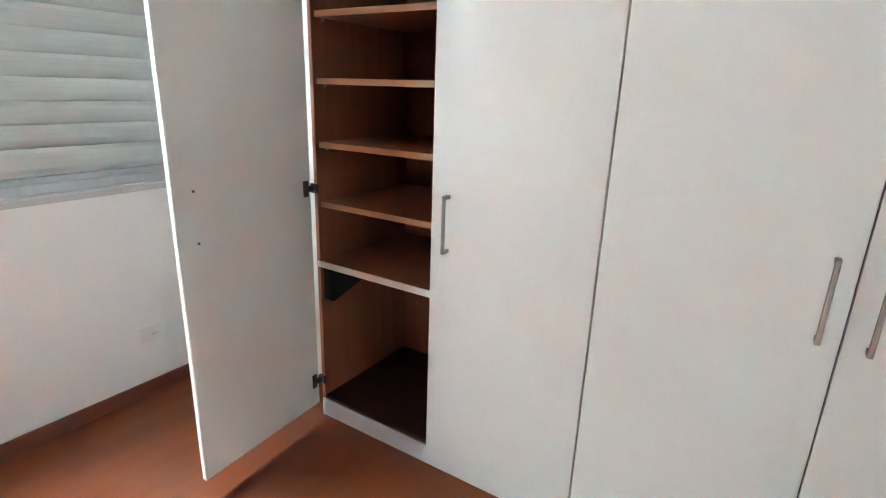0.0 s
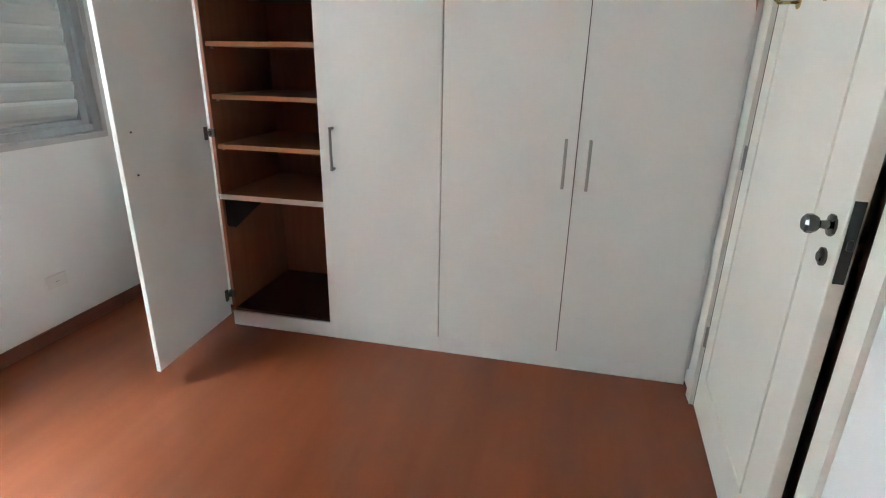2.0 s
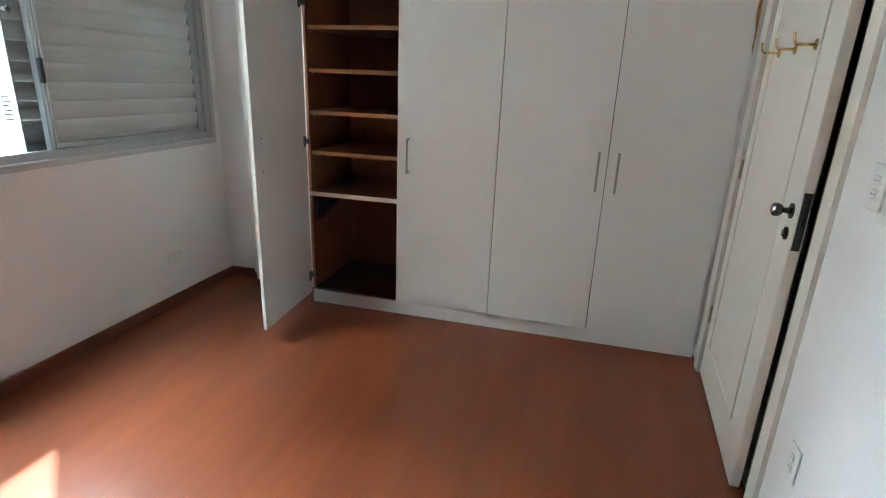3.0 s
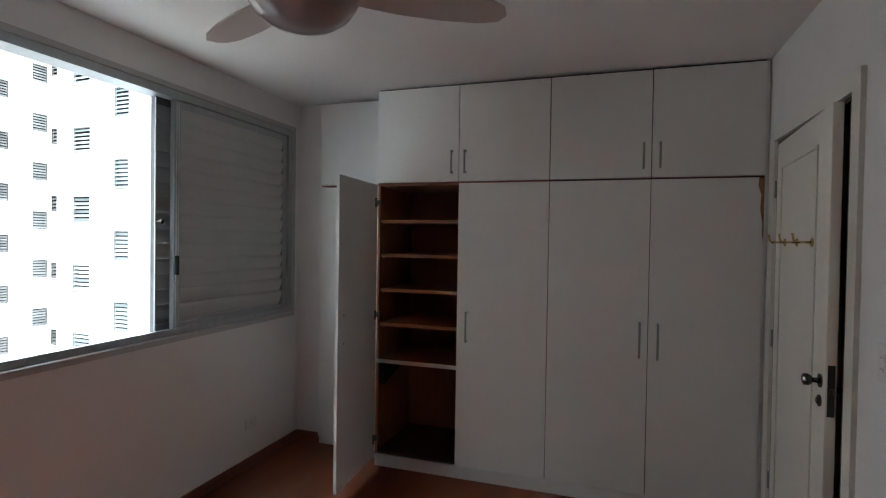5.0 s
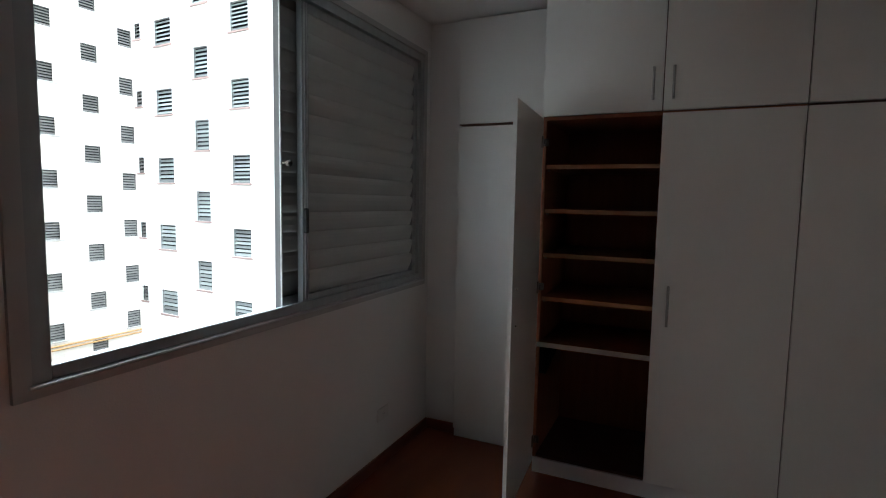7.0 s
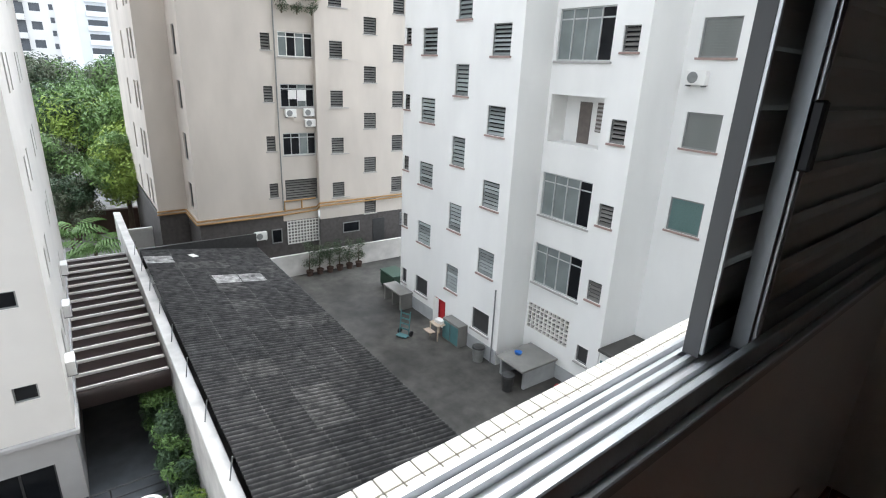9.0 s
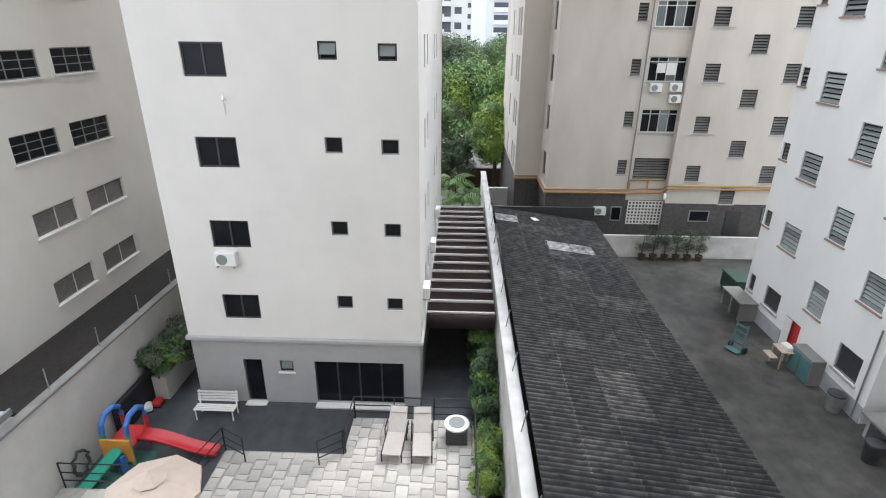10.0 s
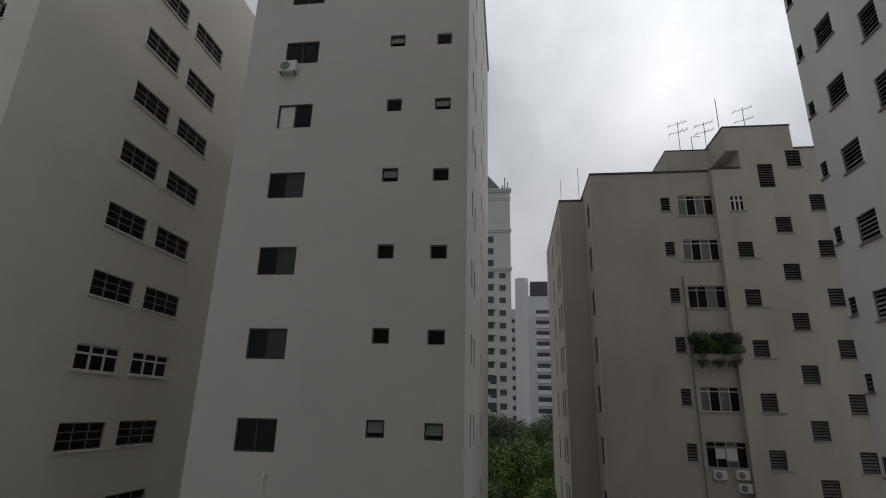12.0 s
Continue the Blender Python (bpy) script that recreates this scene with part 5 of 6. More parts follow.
# ---- boundary wall and corrugated roof ----
structure("boundary_wall", box(-38, -3, -0.18, 0.15, GA, -8.35), WALLTOP, "stained white boundary wall", "wall", m=OUT)
structure("boundary_coping", box(-38, -3, -0.21, 0.18, -8.348, -8.27, 0.02), WALLTOP, "flaking white coping of the boundary wall", "coping", m=OUT)
for i in range(9):
    thing("fence_post", tube([(0, 0, 0), (0.05, 0.1, 0.7)], 0.018, 6), FRAME_GY, "thin bent fence post on the boundary wall", "post", "fence posts", m=OUT @ pose(-8.0 - i * 2.6, 0.0, -8.27))
roof = thing("corrugated_roof", None, None, "long dark weathered corrugated roof of a shed", "roof", m=OUT)
RW, RL, NX, NY = 1.06, 1.15, 23, 5


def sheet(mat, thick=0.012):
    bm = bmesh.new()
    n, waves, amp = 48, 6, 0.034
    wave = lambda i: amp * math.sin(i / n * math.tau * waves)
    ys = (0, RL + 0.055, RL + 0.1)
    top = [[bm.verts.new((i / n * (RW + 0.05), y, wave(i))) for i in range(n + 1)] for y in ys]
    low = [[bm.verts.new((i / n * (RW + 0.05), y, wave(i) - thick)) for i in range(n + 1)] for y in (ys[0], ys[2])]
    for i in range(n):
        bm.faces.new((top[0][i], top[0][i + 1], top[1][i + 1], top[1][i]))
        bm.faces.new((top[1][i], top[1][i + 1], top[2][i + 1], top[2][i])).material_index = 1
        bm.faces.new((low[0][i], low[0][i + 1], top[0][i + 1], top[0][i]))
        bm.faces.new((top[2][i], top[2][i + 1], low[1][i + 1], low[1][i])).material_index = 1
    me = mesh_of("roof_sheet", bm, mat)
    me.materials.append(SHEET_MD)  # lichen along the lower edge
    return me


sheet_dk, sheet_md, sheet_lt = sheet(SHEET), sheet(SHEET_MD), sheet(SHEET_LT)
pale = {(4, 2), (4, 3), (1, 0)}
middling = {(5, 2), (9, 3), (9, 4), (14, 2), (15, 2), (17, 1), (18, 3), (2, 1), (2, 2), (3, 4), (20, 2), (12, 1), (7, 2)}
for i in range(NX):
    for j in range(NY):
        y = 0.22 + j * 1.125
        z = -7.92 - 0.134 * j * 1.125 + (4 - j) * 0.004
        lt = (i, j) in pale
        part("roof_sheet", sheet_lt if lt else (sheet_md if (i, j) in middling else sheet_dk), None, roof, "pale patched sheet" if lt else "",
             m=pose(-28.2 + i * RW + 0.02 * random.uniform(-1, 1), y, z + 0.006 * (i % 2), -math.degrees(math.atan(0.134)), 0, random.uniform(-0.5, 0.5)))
part("ridge_board", box(-28.35, -28.2, 0.2, 5.9, -8.9, -7.85), FRAME_DK, roof, "dark end board", m=pose(0, 0, 0.0))
part("shed_wall", box(-28.1, -4, 5.5, 5.6, GC, -8.75), WALLTOP, roof)
white_bit = thing("loose_sheet", box(-0.25, 0.25, -0.15, 0.15, 0, 0.02), SILL_WH, "small white sheet lying on the shed roof", "sheet", m=OUT @ pose(-27.0, 2.4, -8.17, -7, 0, 20))

# ---- passage roof of brown panels and white beams ----
passage = thing("passage_roof", box(-31.5, -17.75, -2.9, -0.24, -9.1, -9.02), BROWNROOF, "brown passage roof crossed by white beams", "roof", m=OUT)
beam = mesh_of("beam", box(-0.035, 0.035, -2.9, -0.24, -9.018, -8.9, 0.01), SILL_WH)
for i in range(15):
    part("beam", beam, None, passage, "white painted beam", m=Matrix.Translation((-17.9 - i * 0.965, 0, 0)))
part("fascia", box(-17.72, -17.6, -2.9, -0.24, -9.5, -8.9), BROWNROOF, passage, "brown end fascia")


# ---- foliage ----
def leaf_clump_mesh(name, mat, count, size, spread, seed, flat=0.6):
    rnd = random.Random(seed)
    verts, faces = [], []
    for _ in range(count):
        while True:
            p = Vector((rnd.uniform(-1, 1), rnd.uniform(-1, 1), rnd.uniform(-1, 1)))
            if 0.25 < p.length < 1:
                break
        c = Vector((p.x * spread[0], p.y * spread[1], p.z * spread[2]))
        d = (p + Vector((rnd.uniform(-0.8, 0.8), rnd.uniform(-0.8, 0.8), rnd.uniform(-0.2, 1.0)))).normalized()
        t = d.orthogonal().normalized()
        t.rotate(Matrix.Rotation(rnd.uniform(0, math.tau), 3, d))
        b = d.cross(t)
        s = size * rnd.uniform(0.6, 1.3)
        n = len(verts)
        verts += [c - t * s, c + b * s * flat * 0.5 + d * s * 0.15, c + t * s, c - b * s * flat * 0.5 + d * s * 0.15]
        faces.append((n, n + 1, n + 2, n + 3))
    me = bpy.data.meshes.new(name)
    me.from_pydata([tuple(v) for v in verts], [], faces)
    me.materials.append(mat)
    return me


def tree(x, y, z, h, r, mats, seed, label, leaf=0.16, clumps=26, count=330):
    rnd = random.Random(seed)
    ob = thing("tree", None, None, label, "tree", "street trees", m=OUT @ pose(x, y, z))
    trunk = [(0, 0, 0), (0.1, 0.05, h * 0.25), (rnd.uniform(-0.3, 0.3), rnd.uniform(-0.3, 0.3), h * 0.5), (rnd.uniform(-0.4, 0.4), rnd.uniform(-0.4, 0.4), h * 0.8)]
    part("trunk", tube(trunk, [0.22, 0.18, 0.13, 0.05], 8), BARK, ob)
    meshes = [leaf_clump_mesh("leaves", m, count, leaf, (r * 0.42, r * 0.42, r * 0.3), seed * 7 + i) for i, m in enumerate(mats)]
    for i in range(clumps):
        a = rnd.uniform(0, math.tau)
        rad = r * math.sqrt(rnd.uniform(0, 1)) * 0.8
        zz = h * rnd.uniform(0.42, 1.0)
        rad *= 1.15 - 0.55 * abs(zz / h - 0.62) / 0.4
        p = (rad * math.cos(a), rad * math.sin(a), zz)
        leaves = part("leaf_clump", meshes[i % len(meshes)], None, ob, m=pose(*p, rnd.uniform(-25, 25), rnd.uniform(-25, 25), rnd.uniform(0, 360)) @ Matrix.Diagonal((*[rnd.uniform(0.7, 1.25)] * 3, 1)))
        tagged(leaves, kind="stuff")
        if i < 8:
            part("limb", tube([trunk[2], ((p[0] + trunk[2][0]) / 2, (p[1] + trunk[2][1]) / 2, (p[2] + trunk[2][2]) / 2 + 0.2), p], [0.09, 0.06, 0.02], 6), BARK, ob)
    return ob


tree(-46, 1.3, -12, 7.4, 2.6, [LEAF_Y, LEAF_Y, LEAF], 3, "bright yellow-green street tree beside the lane", 0.15, 40, 420)
tree(-52, 2.8, -12, 9.6, 3.8, [LEAF, LEAF_Y, LEAF], 5, "tall mid-green street tree", 0.18, 60, 420)
tree(-56, -1.0, -12, 10.2, 4.2, [LEAF, LEAF_D, LEAF_Y], 8, "tall leafy green street tree", 0.18, 60, 420)
tree(-66, 3.6, -12, 11.6, 4.8, [LEAF, LEAF_G, LEAF], 11, "tall grey-green street tree", 0.22, 56, 400)
tree(-74, -3.0, -12, 11.8, 5.2, [LEAF_D, LEAF, LEAF_G], 12, "distant dark green tree", 0.24, 50, 380)
tree(-50, -3.2, -12, 7.2, 2.8, [LEAF_G, LEAF_D, LEAF], 14, "thin grey-green tree over the yard", 0.14, 40, 360)
tree(-45, -2.3, -12, 4.6, 1.9, [LEAF_D, LEAF_G], 16, "low dark tree over the yard", 0.13, 26, 340)
tree(-90, 8, -12, 12.5, 6.0, [LEAF_D, LEAF], 15, "distant green tree in front of towers", 0.3, 40, 360)


def shrub(x, y, z, r, h, mats, seed, label, leaf=0.09, clumps=9, count=160, name="shrub"):
    rnd = random.Random(seed)
    ob = thing(name, None, None, label, "plant", "garden plants", m=OUT @ pose(x, y, z))
    meshes = [leaf_clump_mesh("leaves", m, count, leaf, (0.32, 0.32, 0.26), seed * 5 + i) for i, m in enumerate(mats)]
    part("stem", tube([(0, 0, 0), (0.03, 0.02, h * 0.6)], [0.04, 0.015], 6), BARK, ob)
    for i in range(clumps):
        a, rad = rnd.uniform(0, math.tau), r * math.sqrt(rnd.random())
        leaves = part("leaf_clump", meshes[i % len(meshes)], None, ob, m=pose(rad * math.cos(a), rad * math.sin(a), h * rnd.uniform(0.2, 0.95), rnd.uniform(-30, 30), rnd.uniform(-30, 30), rnd.uniform(0, 360)))
        tagged(leaves, kind="stuff")
    return ob


def palm(x, y, z, h, n, length, seed, label, leaf=None):
    rnd = random.Random(seed)
    ob = thing("palm", None, None, label, "palm", "garden plants", m=OUT @ pose(x, y, z))
    part("trunk", tube([(0, 0, 0), (0.05, 0, h)], [0.12, 0.08], 8), BARK, ob)
    bm = bmesh.new()
    for i in range(11):
        t = i / 10
        cx, cz = length * t, 0.5 * length * t - 0.75 * length * t * t
        w = 0.42 * length * math.sin(math.pi * (0.12 + 0.85 * t)) * 0.5
        for sgn in (-1, 1):
            v = [bm.verts.new(p) for p in ((cx, 0, cz), (cx + 0.05 * length, 0, cz), (cx + 0.16 * length, sgn * w, cz - 0.16 * length), (cx + 0.12 * length, sgn * w, cz - 0.17 * length))]
            bm.faces.new(v if sgn > 0 else v[::-1])
    frond = mesh_of("frond", bm, leaf or LEAF)
    for i in range(n):
        part("frond", frond, None, ob, m=pose(0.05, 0, h, 0, rnd.uniform(-25, 20), i * 360 / n + rnd.uniform(-12, 12)))
    return ob


palm(-37.0, -1.5, -12, 2.0, 15, 2.2, 4, "feathery palm in the far yard")
palm(-39.5, -2.6, -12, 2.4, 14, 2.1, 9, "second feathery palm in the far yard")
palm(-8.9, 13.7, GC, 0.7, 12, 1.1, 6, "spiky potted palm beside the green door", LEAF_D)
palm(-8.2, 13.2, GC, 0.9, 13, 1.2, 7, "large spiky palm in the courtyard corner", LEAF_D)
for i, (x, y) in enumerate(((-8.6, 14.3), (-7.8, 13.9), (-7.3, 13.2), (-8.5, 13.4), (-7.6, 14.6), (-6.8, 13.9), (-6.6, 13.0), (-8.0, 14.9))):
    shrub(x, y, GC, 0.6, 1.5, [LEAF_D, LEAF_D, LEAF_G], 20 + i, "dense green shrub in the courtyard corner")
for i in range(6):
    pot = thing("plant_pot", lathe([(0.16, 0), (0.22, 0.32), (0.2, 0.32), (0.19, 0.26)], 14), TERRA, "brown terracotta pot by the white wall", "pot", "row of pots", m=OUT @ pose(-27.65, 8.7 + i * 0.64, GC))
    shrub(-27.7, 8.7 + i * 0.64, GC + 0.27, 0.26, 1.75, [LEAF_G, LEAF_G, LEAF_D], 40 + i, "tall thin climbing plant in a pot", 0.06, 9, 90)
for i in range(14):
    shrub(-14.6 - i * 0.8, -0.62, GA, 0.45, 2.5 if i % 3 else 1.9, [LEAF_D, LEAF, LEAF_D], 60 + i, "hedge plant along the boundary wall", 0.08, 16, 170, "hedge_plant")
shrub(-13.0, -0.62, GA, 0.42, 1.5, [LEAF, LEAF_Y], 80, "clipped round green bush", 0.07, 14, 220)
shrub(-11.9, -0.62, GA, 0.42, 1.5, [LEAF, LEAF_Y], 81, "clipped round green bush", 0.07, 14, 220)
for i in range(7):
    shrub(-16.0 - i * 0.75, -13.0, GA + 0.95, 0.6, 1.2, [LEAF_D, LEAF, LEAF_G], 90 + i, "overhanging green shrub in the raised planter", 0.09, 15, 170)
structure("planter", boxes((-22, -16.0, -12.87, -12.75, GA, GA + 1.0), (-16.12, -16.0, -13.54, -12.87, GA, GA + 1.0), (-22, -16.12, -13.54, -12.87, GA, GA + 0.9)), RETAIN, "long raised rendered planter", "planter", m=OUT)
for i in range(4):
    shrub(BX + 0.34, 8.7 + i * 0.55, 4.45, 0.4, 1.15, [LEAF_D, LEAF, LEAF_D], 101 + i, "trailing green balcony plant", 0.09, 12)
for i in range(3):
    shrub(BX + 0.5, 8.6 + i * 0.85, 3.75, 0.22, 0.7, [LEAF_G, LEAF_D], 111 + i, "plant hanging down from the balcony box", 0.07, 4, 60)

# ---- courtyard things ----
structure("court_wall", box(-28.2, -28.0, 6.1, 22, GC, GC + 1.3), WALLTOP, "white courtyard end wall", "wall", m=OUT)
dump = thing("dumpster", None, None, "green wheeled dumpster beside the white block", "dumpster", m=OUT @ pose(-23.6, 12.1, GC))
part("body", box(-0.75, 0.75, -0.5, 0.5, 0.15, 0.95, 0.05), material("green_steel", (0.014, 0.045, 0.026), 0.5, vary=0.15), dump)
part("lid", box(-0.78, 0.78, -0.53, 0.53, 0.955, 1.02, 0.02), material("green_lid", (0.016, 0.05, 0.03), 0.5, vary=0.15), dump)
for k in (-0.6, 0.6):
    part("wheel", lathe([(0.08, -0.03), (0.09, 0), (0.08, 0.03)], 12), BLACK, dump, m=pose(k, -0.4, 0.09, 90, 0, 0))
bench_c = thing("concrete_counter", None, None, "grey concrete counter against the white block", "counter", m=OUT @ pose(-21.7, 11.28, GC))
part("top", box(-0.9, 0.9, -0.45, 0.33, 0.82, 0.9, 0.01), CONCRETE, bench_c)
for k in (-0.8, 0.0, 0.8):
    part("leg", box(k - 0.06, k + 0.06, -0.4, 0.3, 0, 0.818), CONCRETE, bench_c)
trolley = thing("hand_trolley", None, None, "blue-green upright hand trolley in the courtyard", "trolley", m=OUT @ pose(-18.45, 9.65, GC, 0, 0, 25))
for k in (-0.25, 0.25):
    part("upright", tube([(k, 0, 0.1), (k, 0.12, 1.25)], 0.03, 6), TEAL, trolley)
    part("wheel", lathe([(0.13, -0.04), (0.15, 0), (0.13, 0.04)], 14), BLACK, trolley, m=pose(k * 1.3, 0.1, 0.15, 0, 90, 0))
for i in range(4):
    part("slat", box(-0.23, 0.23, 0.03 + i * 0.03, 0.05 + i * 0.03, 0.3 + i * 0.25, 0.38 + i * 0.25), TEAL, trolley)
part("toe_plate", box(-0.28, 0.28, -0.3, 0.02, 0.06, 0.09), TEAL, trolley)
table = thing("work_table", None, None, "small wooden stepped table with boxes by the red door", "table", m=OUT @ pose(-17.5, 10.95, GC))
part("top", box(-0.35, 0.35, -0.3, 0.3, 0.72, 0.77, 0.01), PALEWOOD, table)
part("shelf", box(-0.35, 0.2, -0.62, -0.31, 0.42, 0.46, 0.01), PALEWOOD, table)
for a in (-0.3, 0.3):
    for b in (-0.26, 0.26):
        part("leg", box(a - 0.025, a + 0.025, b - 0.025, b + 0.025, 0, 0.718), PALEWOOD, table)
thing("parcel", box(-0.25, 0.2, -0.16, 0.16, 0, 0.16, 0.02), SILL_WH, "pale parcel lying on the wooden table", "box", m=OUT @ pose(-17.45, 11.0, GC + 0.772, 0, 0, 12))
cab = thing("metal_cabinet", None, None, "teal metal cabinet against the white block", "cabinet", m=OUT @ pose(-16.8, 11.36, GC))
part("body", box(-0.62, 0.62, -0.25, 0.26, 0, 1.05, 0.01), CONCRETE, cab)
for k in (-0.3, 0.3):
    part("door", box(k - 0.27, k + 0.27, -0.275, -0.252, 0.08, 0.95), TEAL, cab, "teal painted door")
for i, (x, y, r) in enumerate(((-14.9, 11.25, 0.27), (-12.55, 10.85, 0.25))):
    b = thing("waste_bin", lathe([(r * 0.8, 0), (r, 0.62), (r * 1.05, 0.64), (r * 0.9, 0.6)], 18), FRAME_GY if i == 0 else FRAME_DK, "round grey waste bin in the courtyard" if i == 0 else "round black waste bin in the courtyard", "bin", "waste bins", m=OUT @ pose(x, y, GC))
    part("lid", lathe([(r * 1.06, 0.642), (r * 1.0, 0.7), (r * 0.4, 0.74)], 18), FRAME_DK, b)
tank = thing("concrete_tank", None, None, "low concrete slab on walls, open underneath", "tank", m=OUT @ pose(-12.92, 12.25, GC))
part("lid", box(-0.8, 0.8, -1.08, 0.93, 0.82, 0.92, 0.02), CONCRETE, tank)
part("body", box(-0.7, 0.72, 0.25, 0.9, 0, 0.818), PAINT_C2, tank)
for k in (-0.66, 0.66):
    part("side_panel", box(k - 0.06, k + 0.06, -0.85, 0.249, 0, 0.818), PAINT_C2, tank)
thing("blue_basin", lathe([(0.12, 0), (0.17, 0.1), (0.16, 0.1), (0.11, 0.02)], 16), BLUE, "blue plastic basin on the concrete tank", "basin", m=OUT @ pose(-13.25, 12.0, GC + 0.922))
thing("red_crate", box(-0.22, 0.22, -0.14, 0.14, 0, 0.1, 0.02), material("faded_red_plastic", (0.22, 0.035, 0.03), 0.6, vary=0.15), "flat red plastic crate on the paving", "crate", m=OUT @ pose(-11.5, 12.75, GC, 0, 0, 20))
hut = thing("utility_hut", None, None, "small grey hut with a teal door in the courtyard corner", "hut", m=OUT @ pose(-10.24, 13.22, GC))
part("wall", box(0, 1.1, 0, 2.05, 0, 2.2), PAINT_C, hut)
part("roof", box(-0.0, 1.24, -0.15, 2.05, 2.202, 2.34, 0.02), MOULDY, hut, "flat stained concrete roof")
part("door", box(0.1, 0.72, -0.04, -0.002, 0.02, 1.85), TEAL, hut, "teal painted door")

# ---- the terrace below ----
TZ = -11.55
structure("terrace", boxes((-14.78, -3, -5.3, -0.95, -12.1, TZ - 0.02), (-13.02, -3, -9.25, -5.3, -12.1, TZ - 0.02), (-11.3, -3, -13.5, -9.25, -12.1, TZ - 0.02)), JOINT, "raised terrace slab", "terrace", m=OUT)
terrace = thing("terrace_paving", None, None, "terrace of irregular pale paving stones", "paving", kind="structure", m=OUT)
rnd = random.Random(77)
stones = []
for k in range(14):
    a, b = rnd.uniform(0.155, 0.2), rnd.uniform(0.1, 0.27)
    bm = bmesh.new()
    jit = lambda: rnd.uniform(-0.022, 0.022)
    base = [(-a + jit(), -b + jit()), (a + jit(), -b + jit()), (a + jit(), b + jit()), (-a + jit(), b + jit())]
    t = [bm.verts.new((x * 0.97, y * 0.97, 0.022)) for x, y in base]
    l = [bm.verts.new((x, y, 0)) for x, y in base]
    bm.faces.new(t)
    for i in range(4):
        j = (i + 1) % 4
        bm.faces.new((l[i], l[j], t[j], t[i]))
    stones.append((a, b, mesh_of("paving_stone", bm, STONE)))
y = -12.7
count = 0
rows_y = []
x_edge = lambda yy: -14.74 if yy > -5.45 else (-12.98 if yy > -9.4 else -11.27)
while y < -1.15:
    x = x_edge(y)
    while x < -8.2 and count < 900:
        a, b, me = stones[rnd.randrange(14)]
        if x + 2 * b < -8.0:
            part("paving_stone", me, None, terrace, m=pose(x + b + 0.01, y + 0.19 + rnd.uniform(-0.02, 0.02), TZ - 0.02 + rnd.uniform(-0.004, 0.003), 0, 0, 90 + rnd.uniform(-4, 4)))
            count += 1
        x += 2 * b + 0.025
    y += 0.385
# rails
def railing(points, h=0.95, label="thin black metal railing on the terrace edge"):
    ob = thing("railing", None, None, label, "railing", "terrace railings", m=OUT)
    for (xa, ya), (xb, yb) in zip(points, points[1:]):
        for hh in (h, h * 0.62, h * 0.3):
            part("rail", tube([(xa, ya, TZ + hh), (xb, yb, TZ + hh)], 0.022, 6), BLACK, ob)
        n = max(1, round(math.hypot(xb - xa, yb - ya) / 1.5))
        for i in range(n + 1):
            part("post", tube([(xa + (xb - xa) * i / n, ya + (yb - ya) * i / n, TZ - 0.02), (xa + (xb - xa) * i / n, ya + (yb - ya) * i / n, TZ + h)], 0.024, 6), BLACK, ob)


railing([(-12.5, -6.0), (-13.0, -5.32), (-13.05, -5.28)])
railing([(-13.1, -5.27), (-14.72, -5.27), (-14.74, -1.05), (-9.0, -1.0)])
railing([(-12.55, -8.4), (-12.98, -9.22), (-11.35, -9.6)])
railing([(-11.3, -13.4), (-11.3, -9.65)])


def lounger(x, y, turn):
    ob = thing("sun_lounger", None, None, "beige sling sun lounger with dark frame and raised back", "lounger", "sun loungers", m=OUT @ pose(x, y, TZ, 0, 0, turn))
    for k in (-0.32, 0.32):
        part("side_rail", tube([(-0.75, k, 0.34), (0.75, k, 0.34)], 0.022, 6), BRONZE, ob)
        part("arm", tube([(-0.2, k * 1.12, 0.1), (-0.15, k * 1.12, 0.58), (-0.6, k * 1.12, 0.6), (-0.7, k * 1.12, 0.36)], 0.02, 6), BRONZE, ob)
        for q in (-0.65, 0.68):
            part("leg", tube([(q, k, 0), (q, k, 0.335)], 0.022, 6), BRONZE, ob)
    part("seat_sling", box(-0.3, 0.75, -0.3, 0.3, 0.345, 0.362), SLING, ob, "beige sling seat")
    part("back_sling", box(-0.85, 0, -0.3, 0.3, 0, 0.017), SLING, ob, "raised beige sling back", m=pose(-0.3, 0, 0.36, 0, 38, 0))
    part("head_pillow", box(-0.84, -0.62, -0.27, 0.27, 0.018, 0.06, 0.015), SLING, ob, m=pose(-0.3, 0, 0.36, 0, 38, 0))


lounger(-13.4, -3.68, -3)
lounger(-13.4, -2.78, 3)
cond = thing("condenser_unit", None, None, "white topped square condenser unit on the terrace", "condenser", m=OUT @ pose(-13.85, -1.65, TZ))
part("body", box(-0.36, 0.36, -0.36, 0.36, 0.04, 0.6, 0.03), FRAME_DK, cond, "dark louvred casing")
part("top", lathe([(0.4, 0.602), (0.42, 0.63), (0.42, 0.68), (0.3, 0.7)], 24), PLASTIC, cond, "white top panel", m=pose(0, 0, 0, 0, 0, 45))
part("fan_grille", lathe([(0.27, 0.701), (0.27, 0.72), (0.1, 0.73)], 24), FRAME_GY, cond, "round fan grille")
bench = thing("garden_bench", None, None, "white slatted garden bench against the grey wall", "bench", m=OUT @ pose(-15.25, -10.5, GA, 0, 0, 90))
for i in range(4):
    part("seat_slat", box(-0.75, 0.75, -0.35 + i * 0.1, -0.28 + i * 0.1, 0.42, 0.45), FRAME_WH, bench)
    part("back_slat", box(-0.75, 0.75, 0.09 + i * 0.02, 0.12 + i * 0.02, 0.52 + i * 0.11, 0.59 + i * 0.11), FRAME_WH, bench)
